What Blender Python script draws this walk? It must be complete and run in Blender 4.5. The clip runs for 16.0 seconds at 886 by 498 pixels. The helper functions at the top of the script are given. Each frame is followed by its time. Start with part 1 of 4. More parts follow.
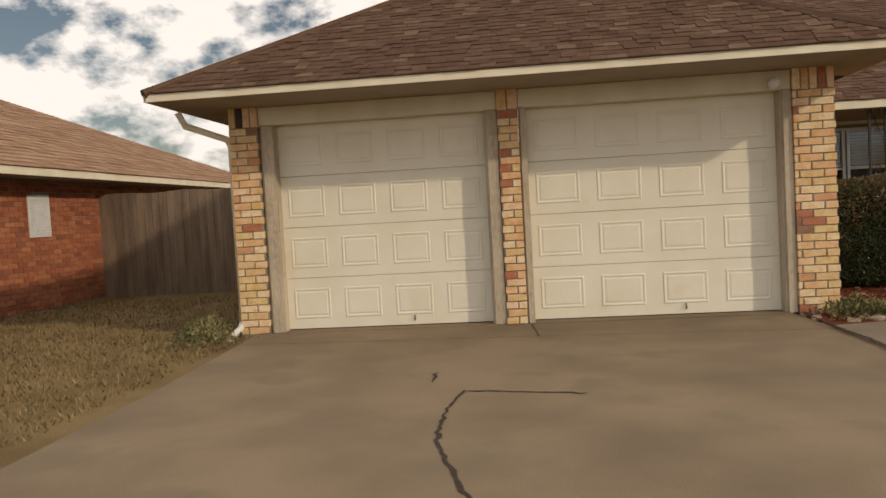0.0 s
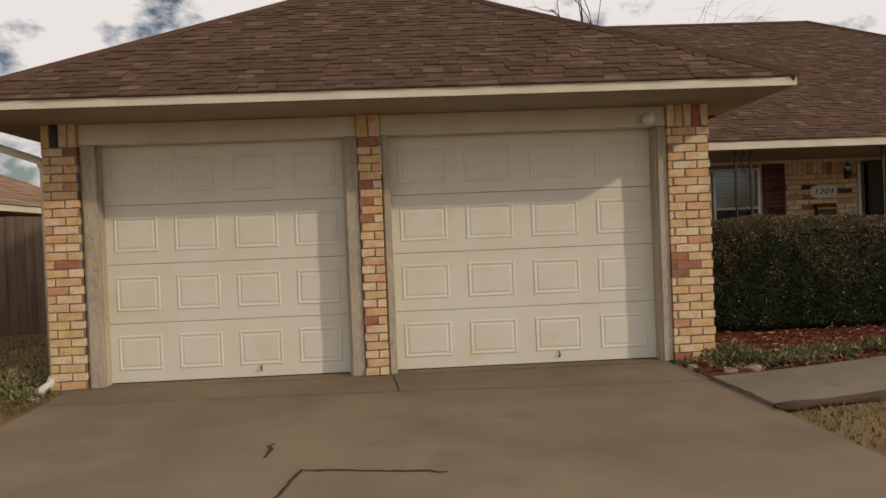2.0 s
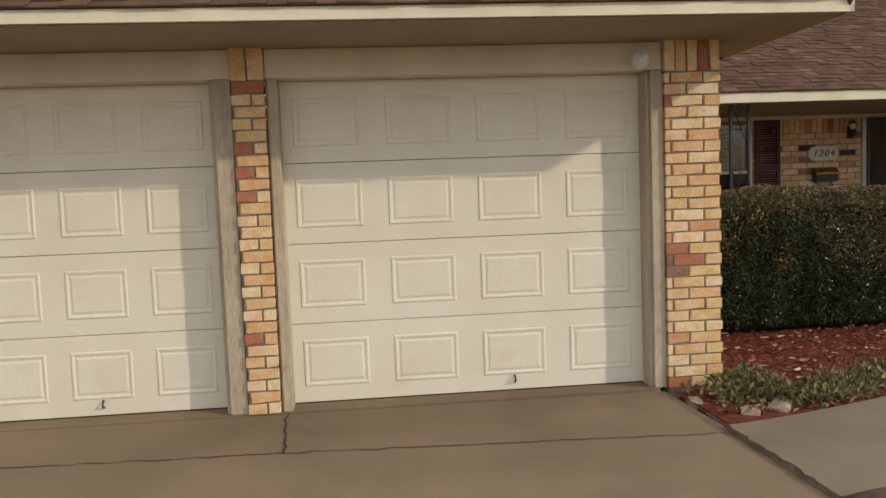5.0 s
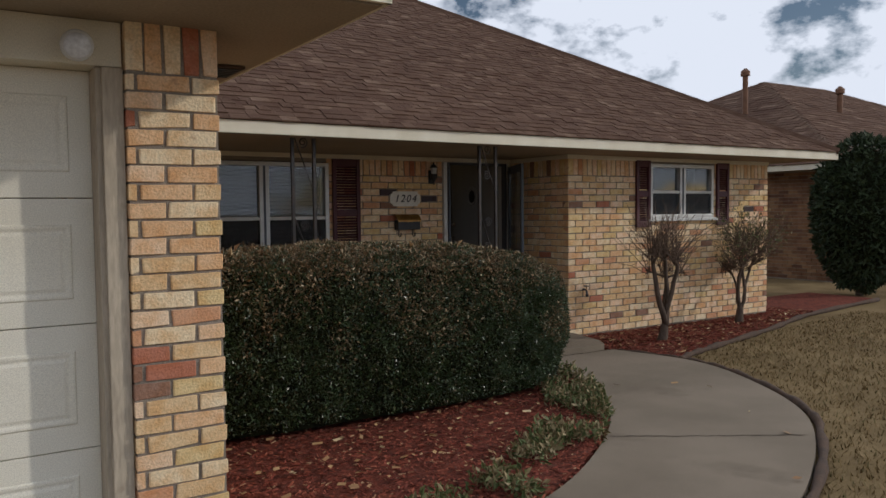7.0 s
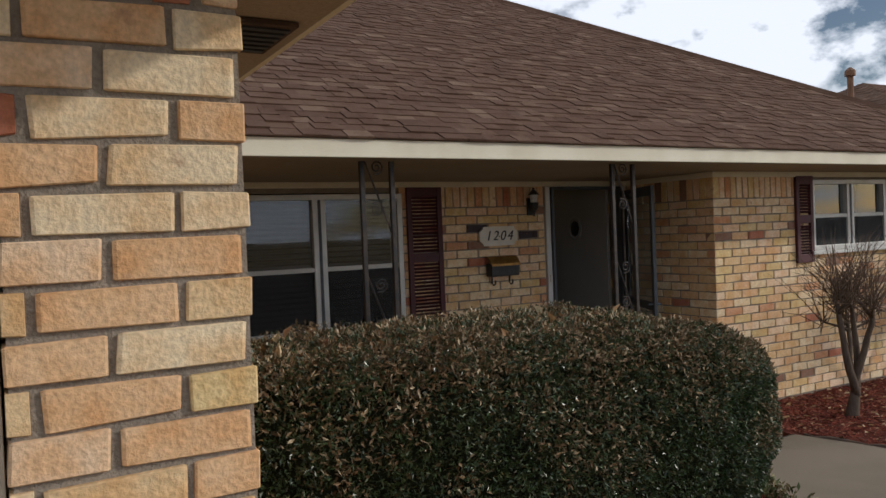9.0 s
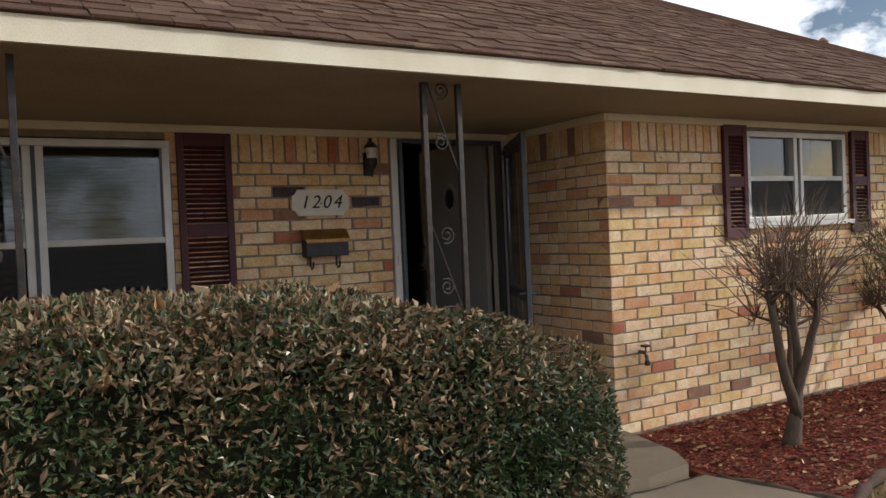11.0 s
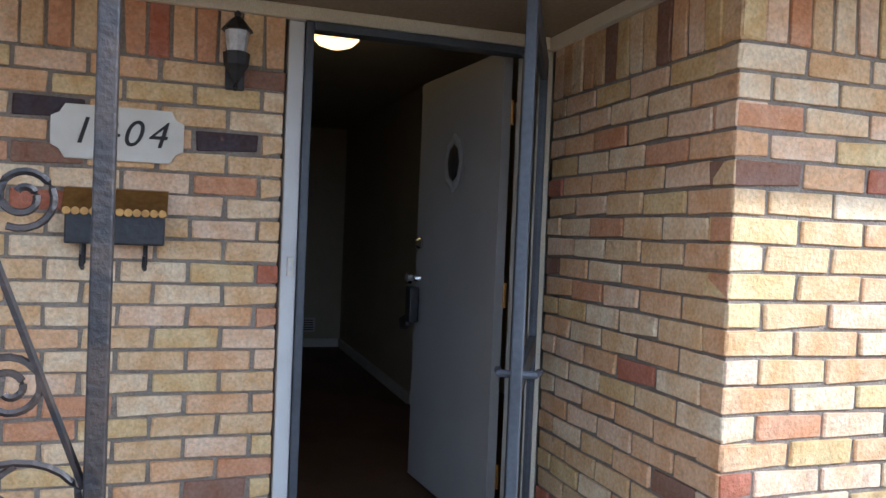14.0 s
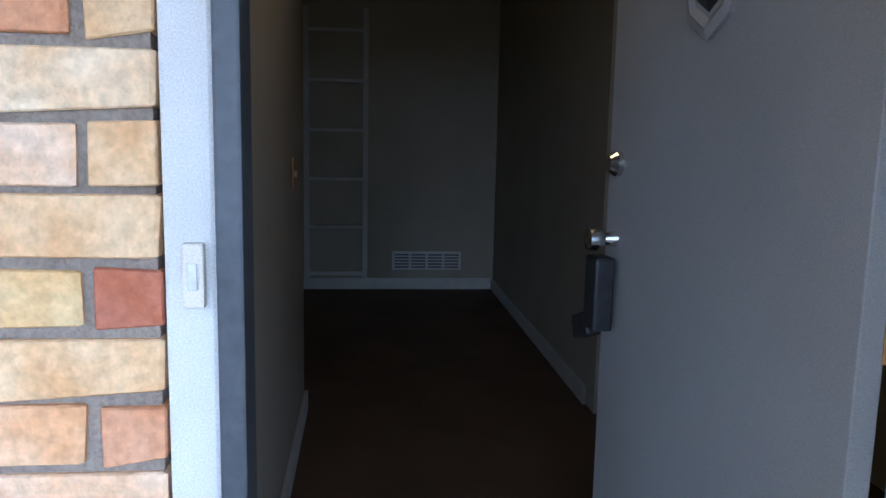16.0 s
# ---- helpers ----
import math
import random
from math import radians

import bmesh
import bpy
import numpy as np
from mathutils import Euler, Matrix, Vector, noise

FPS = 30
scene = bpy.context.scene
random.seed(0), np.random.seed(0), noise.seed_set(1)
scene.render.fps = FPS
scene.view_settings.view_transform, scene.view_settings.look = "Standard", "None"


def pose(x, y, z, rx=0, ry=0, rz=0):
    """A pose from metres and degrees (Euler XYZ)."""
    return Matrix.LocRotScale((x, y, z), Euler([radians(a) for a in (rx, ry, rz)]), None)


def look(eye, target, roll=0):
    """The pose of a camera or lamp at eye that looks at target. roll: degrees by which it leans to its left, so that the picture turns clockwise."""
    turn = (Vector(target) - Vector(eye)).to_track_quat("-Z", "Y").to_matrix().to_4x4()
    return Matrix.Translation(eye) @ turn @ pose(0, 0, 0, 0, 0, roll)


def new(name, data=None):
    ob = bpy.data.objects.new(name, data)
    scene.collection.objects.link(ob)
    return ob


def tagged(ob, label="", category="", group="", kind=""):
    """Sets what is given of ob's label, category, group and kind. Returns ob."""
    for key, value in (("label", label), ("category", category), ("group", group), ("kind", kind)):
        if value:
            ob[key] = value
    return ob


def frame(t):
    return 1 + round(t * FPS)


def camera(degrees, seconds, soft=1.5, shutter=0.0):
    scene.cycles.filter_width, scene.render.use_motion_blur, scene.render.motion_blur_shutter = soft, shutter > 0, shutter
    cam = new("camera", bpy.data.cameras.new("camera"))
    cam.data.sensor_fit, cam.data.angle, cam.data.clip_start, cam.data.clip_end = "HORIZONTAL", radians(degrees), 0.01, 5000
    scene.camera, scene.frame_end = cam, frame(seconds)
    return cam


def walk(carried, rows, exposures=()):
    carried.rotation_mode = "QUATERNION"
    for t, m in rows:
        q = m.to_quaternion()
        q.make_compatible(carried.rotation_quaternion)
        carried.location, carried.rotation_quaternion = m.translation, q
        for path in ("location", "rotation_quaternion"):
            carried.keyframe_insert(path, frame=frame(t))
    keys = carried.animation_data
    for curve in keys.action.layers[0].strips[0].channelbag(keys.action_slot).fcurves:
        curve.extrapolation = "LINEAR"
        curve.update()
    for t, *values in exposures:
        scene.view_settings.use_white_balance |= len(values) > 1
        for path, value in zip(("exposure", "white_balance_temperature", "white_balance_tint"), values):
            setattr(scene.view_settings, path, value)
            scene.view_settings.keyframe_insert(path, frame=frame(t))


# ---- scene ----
cam = camera(59.0, 16.0)
PATH = [
    (0, (-0.008, -8.032, 1.162), (-0.228, -6.047, 1.068), -3.2),
    (0.5, (0.153, -7.892, 1.166), (0.137, -5.893, 1.09), -3.0),
    (1, (0.169, -7.671, 1.204), (0.271, -5.675, 1.139), -2.5),
    (1.5, (0.164, -7.468, 1.205), (0.271, -5.472, 1.156), -2.3),
    (2, (0.127, -7.23, 1.206), (0.223, -5.232, 1.179), -2.3),
    (2.5, (0.176, -6.931, 1.189), (0.23, -4.932, 1.194), -2.2),
    (3, (0.186, -6.664, 1.171), (0.204, -4.665, 1.214), -1.9),
    (3.2, (0.217, -6.523, 1.157), (0.215, -4.524, 1.214), -1.9),
    (5.3, (0.686, -5.109, 1.44), (1.007, -3.143, 1.261), -2.2),
    (5.5, (0.85, -4.986, 1.442), (1.286, -3.044, 1.251), -2.1),
    (6, (1.182, -4.417, 1.586), (1.978, -2.597, 1.353), 0.6),
    (6.5, (1.625, -4.16, 1.59), (2.575, -2.41, 1.407), -0.4),
    (7, (1.889, -3.628, 1.551), (2.967, -1.946, 1.452), -0.6),
    (7.5, (2.139, -3.301, 1.568), (3.211, -1.613, 1.541), -1.2),
    (8, (2.363, -2.625, 1.654), (3.42, -0.927, 1.624), -1.4),
    (10.3, (3.323, -0.728, 1.754), (4.235, 1.052, 1.71), -3.2),
    (10.5, (3.66, -0.623, 1.708), (4.618, 1.132, 1.658), -3.2),
    (11, (4.564, -0.575, 1.442), (5.569, 1.154, 1.403), -2.5),
    (11.5, (5.241, -0.519, 1.326), (6.27, 1.194, 1.255), -2.3),
    (12, (5.667, -0.292, 1.26), (6.689, 1.424, 1.142), -1.3),
    (12.5, (5.963, 0.174, 1.291), (6.958, 1.893, 1.061), -0.0),
    (13, (6.228, 0.664, 1.396), (7.121, 2.425, 1.081), 0.5),
    (13.5, (6.419, 1.103, 1.397), (7.217, 2.921, 1.159), 1.3),
    (14, (6.76, 1.627, 1.41), (7.383, 3.527, 1.367), 2.4),
    (14.5, (6.949, 2.16, 1.442), (7.419, 4.101, 1.556), 3.4),
    (15, (7.067, 2.609, 1.401), (7.4, 4.569, 1.186), 2.8),
    (15.5, (7.236, 3.082, 1.404), (7.436, 5.028, 1.0), 1.4),
    (16, (7.285, 3.617, 1.417), (7.488, 5.581, 1.121), 1.2),
]
EXPOSURES = [(0.0, -1.35, 7700, 13), (1.0, -1.55, 7500, 12), (3.0, -1.65, 7100, 16), (5.5, -1.1, 6900, 10), (6.0, -1.45, 6700, 10), (7.0, -1.6, 6000, 11), (8.0, -1.65, 5950, 11), (10.5, -0.85, 6400, 10),
             (11.5, -0.95, 6000, 11), (12.0, -0.7, 5800, 11), (12.5, -0.6, 5500, 11), (13.5, 0.0, 5400, 13), (14.0, 0.45, 5000, 10), (14.5, 0.65, 4650, 8), (15.0, 1.15, 4450, 9), (15.5, 1.45, 4550, 9), (16.0, 1.7, 4600, 9)]
walk(cam, [(t, look(eye, target, roll)) for t, eye, target, roll in PATH], exposures=EXPOSURES)

# ---- world, sun ----
SUN = Vector((1.7, -1.0, 0.89)).normalized()
world = bpy.data.worlds.new("sky")
scene.world = world
world.use_nodes = True
wn, wl = world.node_tree.nodes, world.node_tree.links
wn.clear()
w_out = wn.new("ShaderNodeOutputWorld")
w_bg = wn.new("ShaderNodeBackground")
w_sky = wn.new("ShaderNodeTexSky")
w_sky.sky_type, w_sky.sun_disc = "NISHITA", False
w_sky.sun_elevation, w_sky.sun_rotation = math.asin(SUN.z), math.atan2(SUN.x, SUN.y)
w_bg.inputs[1].default_value = 0.14
w_co = wn.new("ShaderNodeTexCoord")
w_map = wn.new("ShaderNodeMapping")
w_map.inputs["Scale"].default_value = (1.0, 1.0, 1.7)
w_no = wn.new("ShaderNodeTexNoise")
w_no.inputs["Scale"].default_value, w_no.inputs["Detail"].default_value, w_no.inputs["Roughness"].default_value = 8.5, 8, 0.58
w_cr = wn.new("ShaderNodeValToRGB")
w_cr.color_ramp.elements[0].position, w_cr.color_ramp.elements[1].position = 0.385, 0.49
w_mx = wn.new("ShaderNodeMixRGB")
w_mx.inputs[2].default_value = (17.0, 17.4, 18.2, 1)
wl.new(w_co.outputs["Generated"], w_map.inputs[0])
wl.new(w_map.outputs[0], w_no.inputs["Vector"])
wl.new(w_no.outputs["Fac"], w_cr.inputs[0])
wl.new(w_cr.outputs[0], w_mx.inputs[0])
wl.new(w_sky.outputs[0], w_mx.inputs[1])
wl.new(w_mx.outputs[0], w_bg.inputs[0])
wl.new(w_bg.outputs[0], w_out.inputs[0])
sun = new("sun", bpy.data.lights.new("sun", "SUN"))
sun.data.energy, sun.data.angle, sun.data.color = 4.4, radians(1.5), (1.0, 0.90, 0.76)
sun.matrix_world = look((30, -16, 18), tuple(Vector((30, -16, 18)) - SUN))


# ---- materials ----
def mat(name, color, rough=0.6, metal=0.0, color2=None, scale=6.0, bump=0.0, bscale=60.0, spots=None, per="", ramp=None, spec=0.4, stretch=(1, 1, 1)):
    """A procedural surface: two colours mixed by broad noise, fine grain, bump; per='object' or 'island' picks from a ramp."""
    m = bpy.data.materials.new(name)
    m.use_nodes = True
    n, l = m.node_tree.nodes, m.node_tree.links
    b = n["Principled BSDF"]
    b.inputs["Roughness"].default_value, b.inputs["Metallic"].default_value = rough, metal
    b.inputs["Specular IOR Level"].default_value = spec
    co = n.new("ShaderNodeTexCoord")
    mp = n.new("ShaderNodeMapping")
    mp.inputs["Scale"].default_value = stretch
    geo = n.new("ShaderNodeNewGeometry")
    l.new(geo.outputs["Position"], mp.inputs[0])
    no = n.new("ShaderNodeTexNoise")
    no.inputs["Scale"].default_value, no.inputs["Detail"].default_value = scale, 6
    l.new(mp.outputs[0], no.inputs["Vector"])
    fine = n.new("ShaderNodeTexNoise")
    fine.inputs["Scale"].default_value, fine.inputs["Detail"].default_value = bscale, 4
    l.new(mp.outputs[0], fine.inputs["Vector"])
    if per:
        rnd = n.new("ShaderNodeObjectInfo").outputs["Random"] if per == "object" else geo.outputs["Random Per Island"]
        cr = n.new("ShaderNodeValToRGB")
        cr.color_ramp.interpolation = "CONSTANT"
        while len(cr.color_ramp.elements) < len(ramp):
            cr.color_ramp.elements.new(0.5)
        for e, (p, c) in zip(cr.color_ramp.elements, ramp):
            e.position, e.color = p, (*c, 1)
        l.new(rnd, cr.inputs[0])
        base = cr.outputs[0]
    else:
        rgb = n.new("ShaderNodeRGB")
        rgb.outputs[0].default_value = (*color, 1)
        base = rgb.outputs[0]
    c2 = color2 or tuple(x * 0.75 for x in color)
    fac = n.new("ShaderNodeMapRange")
    fac.inputs[1].default_value, fac.inputs[2].default_value = 0.38, 0.66
    l.new(no.outputs["Fac"], fac.inputs[0])
    mix = n.new("ShaderNodeMixRGB")
    mix.blend_type = "MULTIPLY" if per else "MIX"
    mix.inputs[2].default_value = (*c2, 1)
    l.new(fac.outputs[0], mix.inputs[0])
    l.new(base, mix.inputs[1])
    grain = n.new("ShaderNodeMapRange")
    grain.inputs[1].default_value, grain.inputs[2].default_value = 0.3, 0.7
    grain.inputs[3].default_value, grain.inputs[4].default_value = 0.82, 1.12
    l.new(fine.outputs["Fac"], grain.inputs[0])
    mg = n.new("ShaderNodeMixRGB")
    mg.blend_type, mg.inputs[0].default_value = "MULTIPLY", 1.0
    l.new(mix.outputs[0], mg.inputs[1])
    l.new(grain.outputs[0], mg.inputs[2])
    last = mg.outputs[0]
    if spots:
        sp = n.new("ShaderNodeTexNoise")
        sp.inputs["Scale"].default_value, sp.inputs["Detail"].default_value = spots[1], 5
        l.new(geo.outputs["Position"], sp.inputs["Vector"])
        sr = n.new("ShaderNodeMapRange")
        sr.inputs[1].default_value, sr.inputs[2].default_value = spots[2], spots[2] + 0.12
        l.new(sp.outputs["Fac"], sr.inputs[0])
        ms = n.new("ShaderNodeMixRGB")
        ms.inputs[2].default_value = (*spots[0], 1)
        l.new(sr.outputs[0], ms.inputs[0])
        l.new(last, ms.inputs[1])
        last = ms.outputs[0]
    l.new(last, b.inputs["Base Color"])
    if bump:
        bp = n.new("ShaderNodeBump")
        bp.inputs["Strength"].default_value, bp.inputs["Distance"].default_value = bump, 0.01
        l.new(fine.outputs["Fac"], bp.inputs["Height"])
        l.new(bp.outputs[0], b.inputs["Normal"])
    return m


def glass_mat(name, tint, rough=0.02):
    m = bpy.data.materials.new(name)
    m.use_nodes = True
    b = m.node_tree.nodes["Principled BSDF"]
    b.inputs["Base Color"].default_value = (*tint, 1)
    b.inputs["Roughness"].default_value, b.inputs["Transmission Weight"].default_value, b.inputs["IOR"].default_value = rough, 1.0, 1.5
    return m


def screen_mat(name):
    m = bpy.data.materials.new(name)
    m.use_nodes = True
    b = m.node_tree.nodes["Principled BSDF"]
    b.inputs["Base Color"].default_value, b.inputs["Roughness"].default_value, b.inputs["Alpha"].default_value = (0.03, 0.032, 0.035, 1), 0.8, 0.6
    return m


def glow_mat(name, color, strength):
    m = bpy.data.materials.new(name)
    m.use_nodes = True
    b = m.node_tree.nodes["Principled BSDF"]
    b.inputs["Base Color"].default_value = (0.8, 0.7, 0.5, 1)
    b.inputs["Emission Color"].default_value, b.inputs["Emission Strength"].default_value = (*color, 1), strength
    return m


BRICKS = [(0.0, (0.74, 0.54, 0.31)), (0.20, (0.82, 0.67, 0.45)), (0.42, (0.75, 0.50, 0.29)), (0.58, (0.81, 0.61, 0.42)), (0.74, (0.73, 0.56, 0.29)),
          (0.86, (0.64, 0.36, 0.21)), (0.925, (0.46, 0.19, 0.12)), (0.962, (0.30, 0.18, 0.13)), (0.987, (0.08, 0.065, 0.075))]
M = dict(
    brick=mat("buff_brick", (1, 1, 1), 0.85, color2=(0.90, 0.76, 0.62), scale=13, bump=0.5, bscale=90, per="object", ramp=BRICKS, spec=0.2, spots=((0.42, 0.25, 0.15), 14, 0.66)),
    brick_i=mat("buff_brick_joined", (1, 1, 1), 0.85, color2=(0.90, 0.76, 0.62), scale=13, bump=0.5, bscale=90, per="island", ramp=BRICKS, spec=0.2, spots=((0.42, 0.25, 0.15), 14, 0.66)),
    mortar=mat("mortar", (0.31, 0.265, 0.215), 0.95, scale=12, bump=0.6, bscale=140, spec=0.1),
    door=mat("painted_steel_door", (0.78, 0.75, 0.64), 0.5, color2=(0.74, 0.70, 0.58), scale=2.5, bump=0.05, bscale=200, spots=((0.70, 0.63, 0.48), 2.2, 0.64)),
    trim=mat("cream_trim", (0.74, 0.69, 0.55), 0.6, color2=(0.66, 0.60, 0.46), scale=3, bump=0.1, bscale=400, stretch=(1, 1, 0.3)),
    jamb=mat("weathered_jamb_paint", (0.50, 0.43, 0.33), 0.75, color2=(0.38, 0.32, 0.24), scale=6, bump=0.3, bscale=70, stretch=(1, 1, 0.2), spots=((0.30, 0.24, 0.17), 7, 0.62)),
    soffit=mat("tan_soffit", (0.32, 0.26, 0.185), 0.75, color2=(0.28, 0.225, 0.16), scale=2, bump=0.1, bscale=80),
    white=mat("white_paint", (0.66, 0.66, 0.63), 0.55, color2=(0.58, 0.58, 0.55), scale=5, bump=0.06, bscale=500),
    roof=mat("shingle_base", (0.13, 0.085, 0.06), 0.95, scale=10, bump=0.8, bscale=200, spec=0.1),
    concrete=mat("concrete", (0.255, 0.19, 0.125), 0.9, color2=(0.18, 0.135, 0.09), scale=0.9, bump=0.35, bscale=150, spots=((0.19, 0.145, 0.098), 1.3, 0.56), spec=0.25),
    walkc=mat("walk_concrete", (0.235, 0.19, 0.14), 0.9, color2=(0.18, 0.145, 0.105), scale=1.3, bump=0.3, bscale=150, spots=((0.155, 0.122, 0.088), 1.5, 0.60), spec=0.25),
    crack=mat("crack_dirt", (0.05, 0.035, 0.025), 1.0, scale=20),
    lawn=mat("dormant_lawn", (0.225, 0.16, 0.08), 1.0, color2=(0.155, 0.108, 0.052), scale=1.6, bump=0.9, bscale=90, spots=((0.22, 0.19, 0.08), 1.1, 0.66), spec=0.1),
    straw=mat("straw_grass", (1, 1, 1), 0.9, color2=(0.8, 0.75, 0.7), per="island", ramp=[(0, (0.26, 0.185, 0.09)), (0.3, (0.19, 0.135, 0.062)), (0.6, (0.31, 0.23, 0.125)), (0.85, (0.14, 0.115, 0.05))], spec=0.1),
    mulch=mat("red_mulch", (0.19, 0.055, 0.035), 1.0, color2=(0.10, 0.035, 0.025), scale=14, bump=1.0, bscale=80, spec=0.1),
    chip=mat("mulch_chip", (1, 1, 1), 0.9, color2=(0.7, 0.6, 0.6), per="island", ramp=[(0, (0.26, 0.07, 0.045)), (0.3, (0.17, 0.05, 0.035)), (0.55, (0.32, 0.10, 0.06)), (0.8, (0.12, 0.05, 0.035)), (0.93, (0.40, 0.24, 0.14))], spec=0.15),
    leaf=mat("hedge_leaf", (1, 1, 1), 0.32, color2=(0.7, 0.75, 0.6), scale=5, per="island", ramp=[(0, (0.045, 0.075, 0.028)), (0.3, (0.03, 0.055, 0.022)), (0.55, (0.065, 0.095, 0.035)), (0.8, (0.09, 0.10, 0.045)), (0.93, (0.13, 0.10, 0.05))], spec=0.5),
    browned=mat("browned_leaf", (1, 1, 1), 0.6, color2=(0.8, 0.7, 0.6), per="island", ramp=[(0, (0.22, 0.15, 0.085)), (0.3, (0.14, 0.10, 0.055)), (0.55, (0.33, 0.24, 0.14)), (0.75, (0.09, 0.085, 0.04)), (0.92, (0.52, 0.43, 0.29))], spec=0.3),
    deadleaf=mat("fallen_leaf", (1, 1, 1), 0.7, color2=(0.8, 0.7, 0.6), per="island", ramp=[(0, (0.46, 0.30, 0.15)), (0.35, (0.34, 0.20, 0.10)), (0.65, (0.60, 0.48, 0.30)), (0.85, (0.25, 0.13, 0.08))], spec=0.3),
    weed=mat("low_plants", (1, 1, 1), 0.6, color2=(0.8, 0.8, 0.7), per="island", ramp=[(0, (0.10, 0.13, 0.05)), (0.3, (0.16, 0.17, 0.07)), (0.55, (0.24, 0.19, 0.10)), (0.8, (0.33, 0.26, 0.15))], spec=0.2),
    # near-black stand-in for the shade deep between leaves
    shadecore=mat("foliage_depth_shade", (0.022, 0.024, 0.012), 1.0, color2=(0.012, 0.012, 0.008), scale=12, bump=1.0, bscale=40, spec=0.0),
    bark=mat("grey_bark", (0.12, 0.09, 0.068), 0.95, color2=(0.09, 0.065, 0.05), scale=14, bump=0.9, bscale=60, stretch=(1, 1, 0.35), spec=0.15),
    twig=mat("twig", (0.17, 0.12, 0.085), 0.9, color2=(0.11, 0.075, 0.055), scale=20, spec=0.2),
    iron=mat("painted_iron", (0.016, 0.015, 0.016), 0.5, color2=(0.045, 0.032, 0.025), scale=18, bump=0.3, bscale=90),
    maroon=mat("maroon_shutter", (0.085, 0.022, 0.030), 0.55, color2=(0.065, 0.018, 0.024), scale=5, bump=0.1, bscale=90),
    glass=glass_mat("window_glass", (0.75, 0.8, 0.8)),
    # near-black colour standing in for an unlit interior
    dark=mat("unlit_room_black", (0.035, 0.032, 0.03), 0.9, scale=3),
    alum=mat("aluminium_frame", (0.62, 0.62, 0.60), 0.4, 0.3, color2=(0.52, 0.52, 0.50), scale=6, bump=0.05, bscale=500),
    greymet=mat("grey_painted_metal", (0.075, 0.085, 0.10), 0.45, color2=(0.06, 0.068, 0.08), scale=7, bump=0.08),
    rubber=mat("black_rubber", (0.015, 0.015, 0.016), 0.6, scale=10),
    brass=mat("aged_brass", (0.42, 0.24, 0.07), 0.38, 0.75, color2=(0.28, 0.15, 0.05), scale=12, bump=0.1),
    chrome=mat("chrome", (0.7, 0.7, 0.7), 0.15, 1.0, scale=5),
    black=mat("black_metal", (0.02, 0.021, 0.024), 0.45, color2=(0.03, 0.03, 0.032), scale=15, bump=0.15),
    plaque=mat("plaque_white", (0.74, 0.71, 0.62), 0.6, color2=(0.66, 0.62, 0.52), scale=9, bump=0.05, bscale=500),
    ink=mat("black_paint", (0.02, 0.018, 0.016), 0.6, scale=10),
    leafdoor=mat("entry_door_paint", (0.33, 0.325, 0.31), 0.5, color2=(0.305, 0.30, 0.285), scale=3, bump=0.05, bscale=500),
    plaster=mat("cream_plaster", (0.44, 0.40, 0.32), 0.8, color2=(0.41, 0.37, 0.29), scale=3, bump=0.1, bscale=400),
    hallfloor=mat("brown_hall_floor", (0.12, 0.07, 0.045), 0.55, color2=(0.085, 0.05, 0.03), scale=3, bump=0.15, bscale=70),
    redbrick=mat("red_brick", (1, 1, 1), 0.9, color2=(0.8, 0.7, 0.65), per="island", ramp=[(0, (0.38, 0.14, 0.075)), (0.3, (0.32, 0.11, 0.06)), (0.6, (0.43, 0.17, 0.09)), (0.85, (0.27, 0.10, 0.06))], spec=0.15),
    brownbrick=mat("brown_brick", (1, 1, 1), 0.9, color2=(0.8, 0.7, 0.65), per="island", ramp=[(0, (0.26, 0.15, 0.09)), (0.3, (0.21, 0.12, 0.07)), (0.6, (0.30, 0.18, 0.10)), (0.85, (0.16, 0.09, 0.06))], spec=0.15),
    fence=mat("weathered_cedar", (0.24, 0.18, 0.13), 0.95, color2=(0.15, 0.11, 0.08), scale=4, bump=0.5, bscale=50, stretch=(2, 2, 0.2), spec=0.1),
    copper=mat("brown_vent_pipe", (0.18, 0.09, 0.05), 0.6, 0.4, scale=8),
    edging=mat("brown_edging", (0.09, 0.055, 0.035), 0.95, color2=(0.06, 0.04, 0.03), scale=9, bump=0.6, bscale=60),
    evergreen=mat("evergreen_foliage", (1, 1, 1), 0.6, color2=(0.7, 0.7, 0.6), per="island", ramp=[(0, (0.035, 0.055, 0.022)), (0.4, (0.025, 0.04, 0.018)), (0.7, (0.05, 0.07, 0.028))], spec=0.3),
    lampglass=glow_mat("lit_lamp_bowl", (1.0, 0.62, 0.22), 2.2),
    flood=mat("floodlight_glass", (0.70, 0.72, 0.74), 0.2, scale=8),
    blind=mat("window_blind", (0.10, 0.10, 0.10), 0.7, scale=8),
    screen=screen_mat("insect_screen"),
    stone=mat("border_stone", (0.42, 0.33, 0.25), 0.9, color2=(0.30, 0.22, 0.16), scale=10, bump=0.6, bscale=50),
)
SH = [(0, (0.118, 0.070, 0.049)), (0.2, (0.132, 0.080, 0.056)), (0.42, (0.108, 0.064, 0.045)), (0.62, (0.145, 0.090, 0.063)), (0.8, (0.124, 0.076, 0.054)), (0.93, (0.185, 0.122, 0.086))]
M["shingle"] = mat("shingle_piece", (1, 1, 1), 0.95, color2=(0.8, 0.75, 0.72), scale=5, bump=0.8, bscale=160, per="object", ramp=SH, spec=0.1)
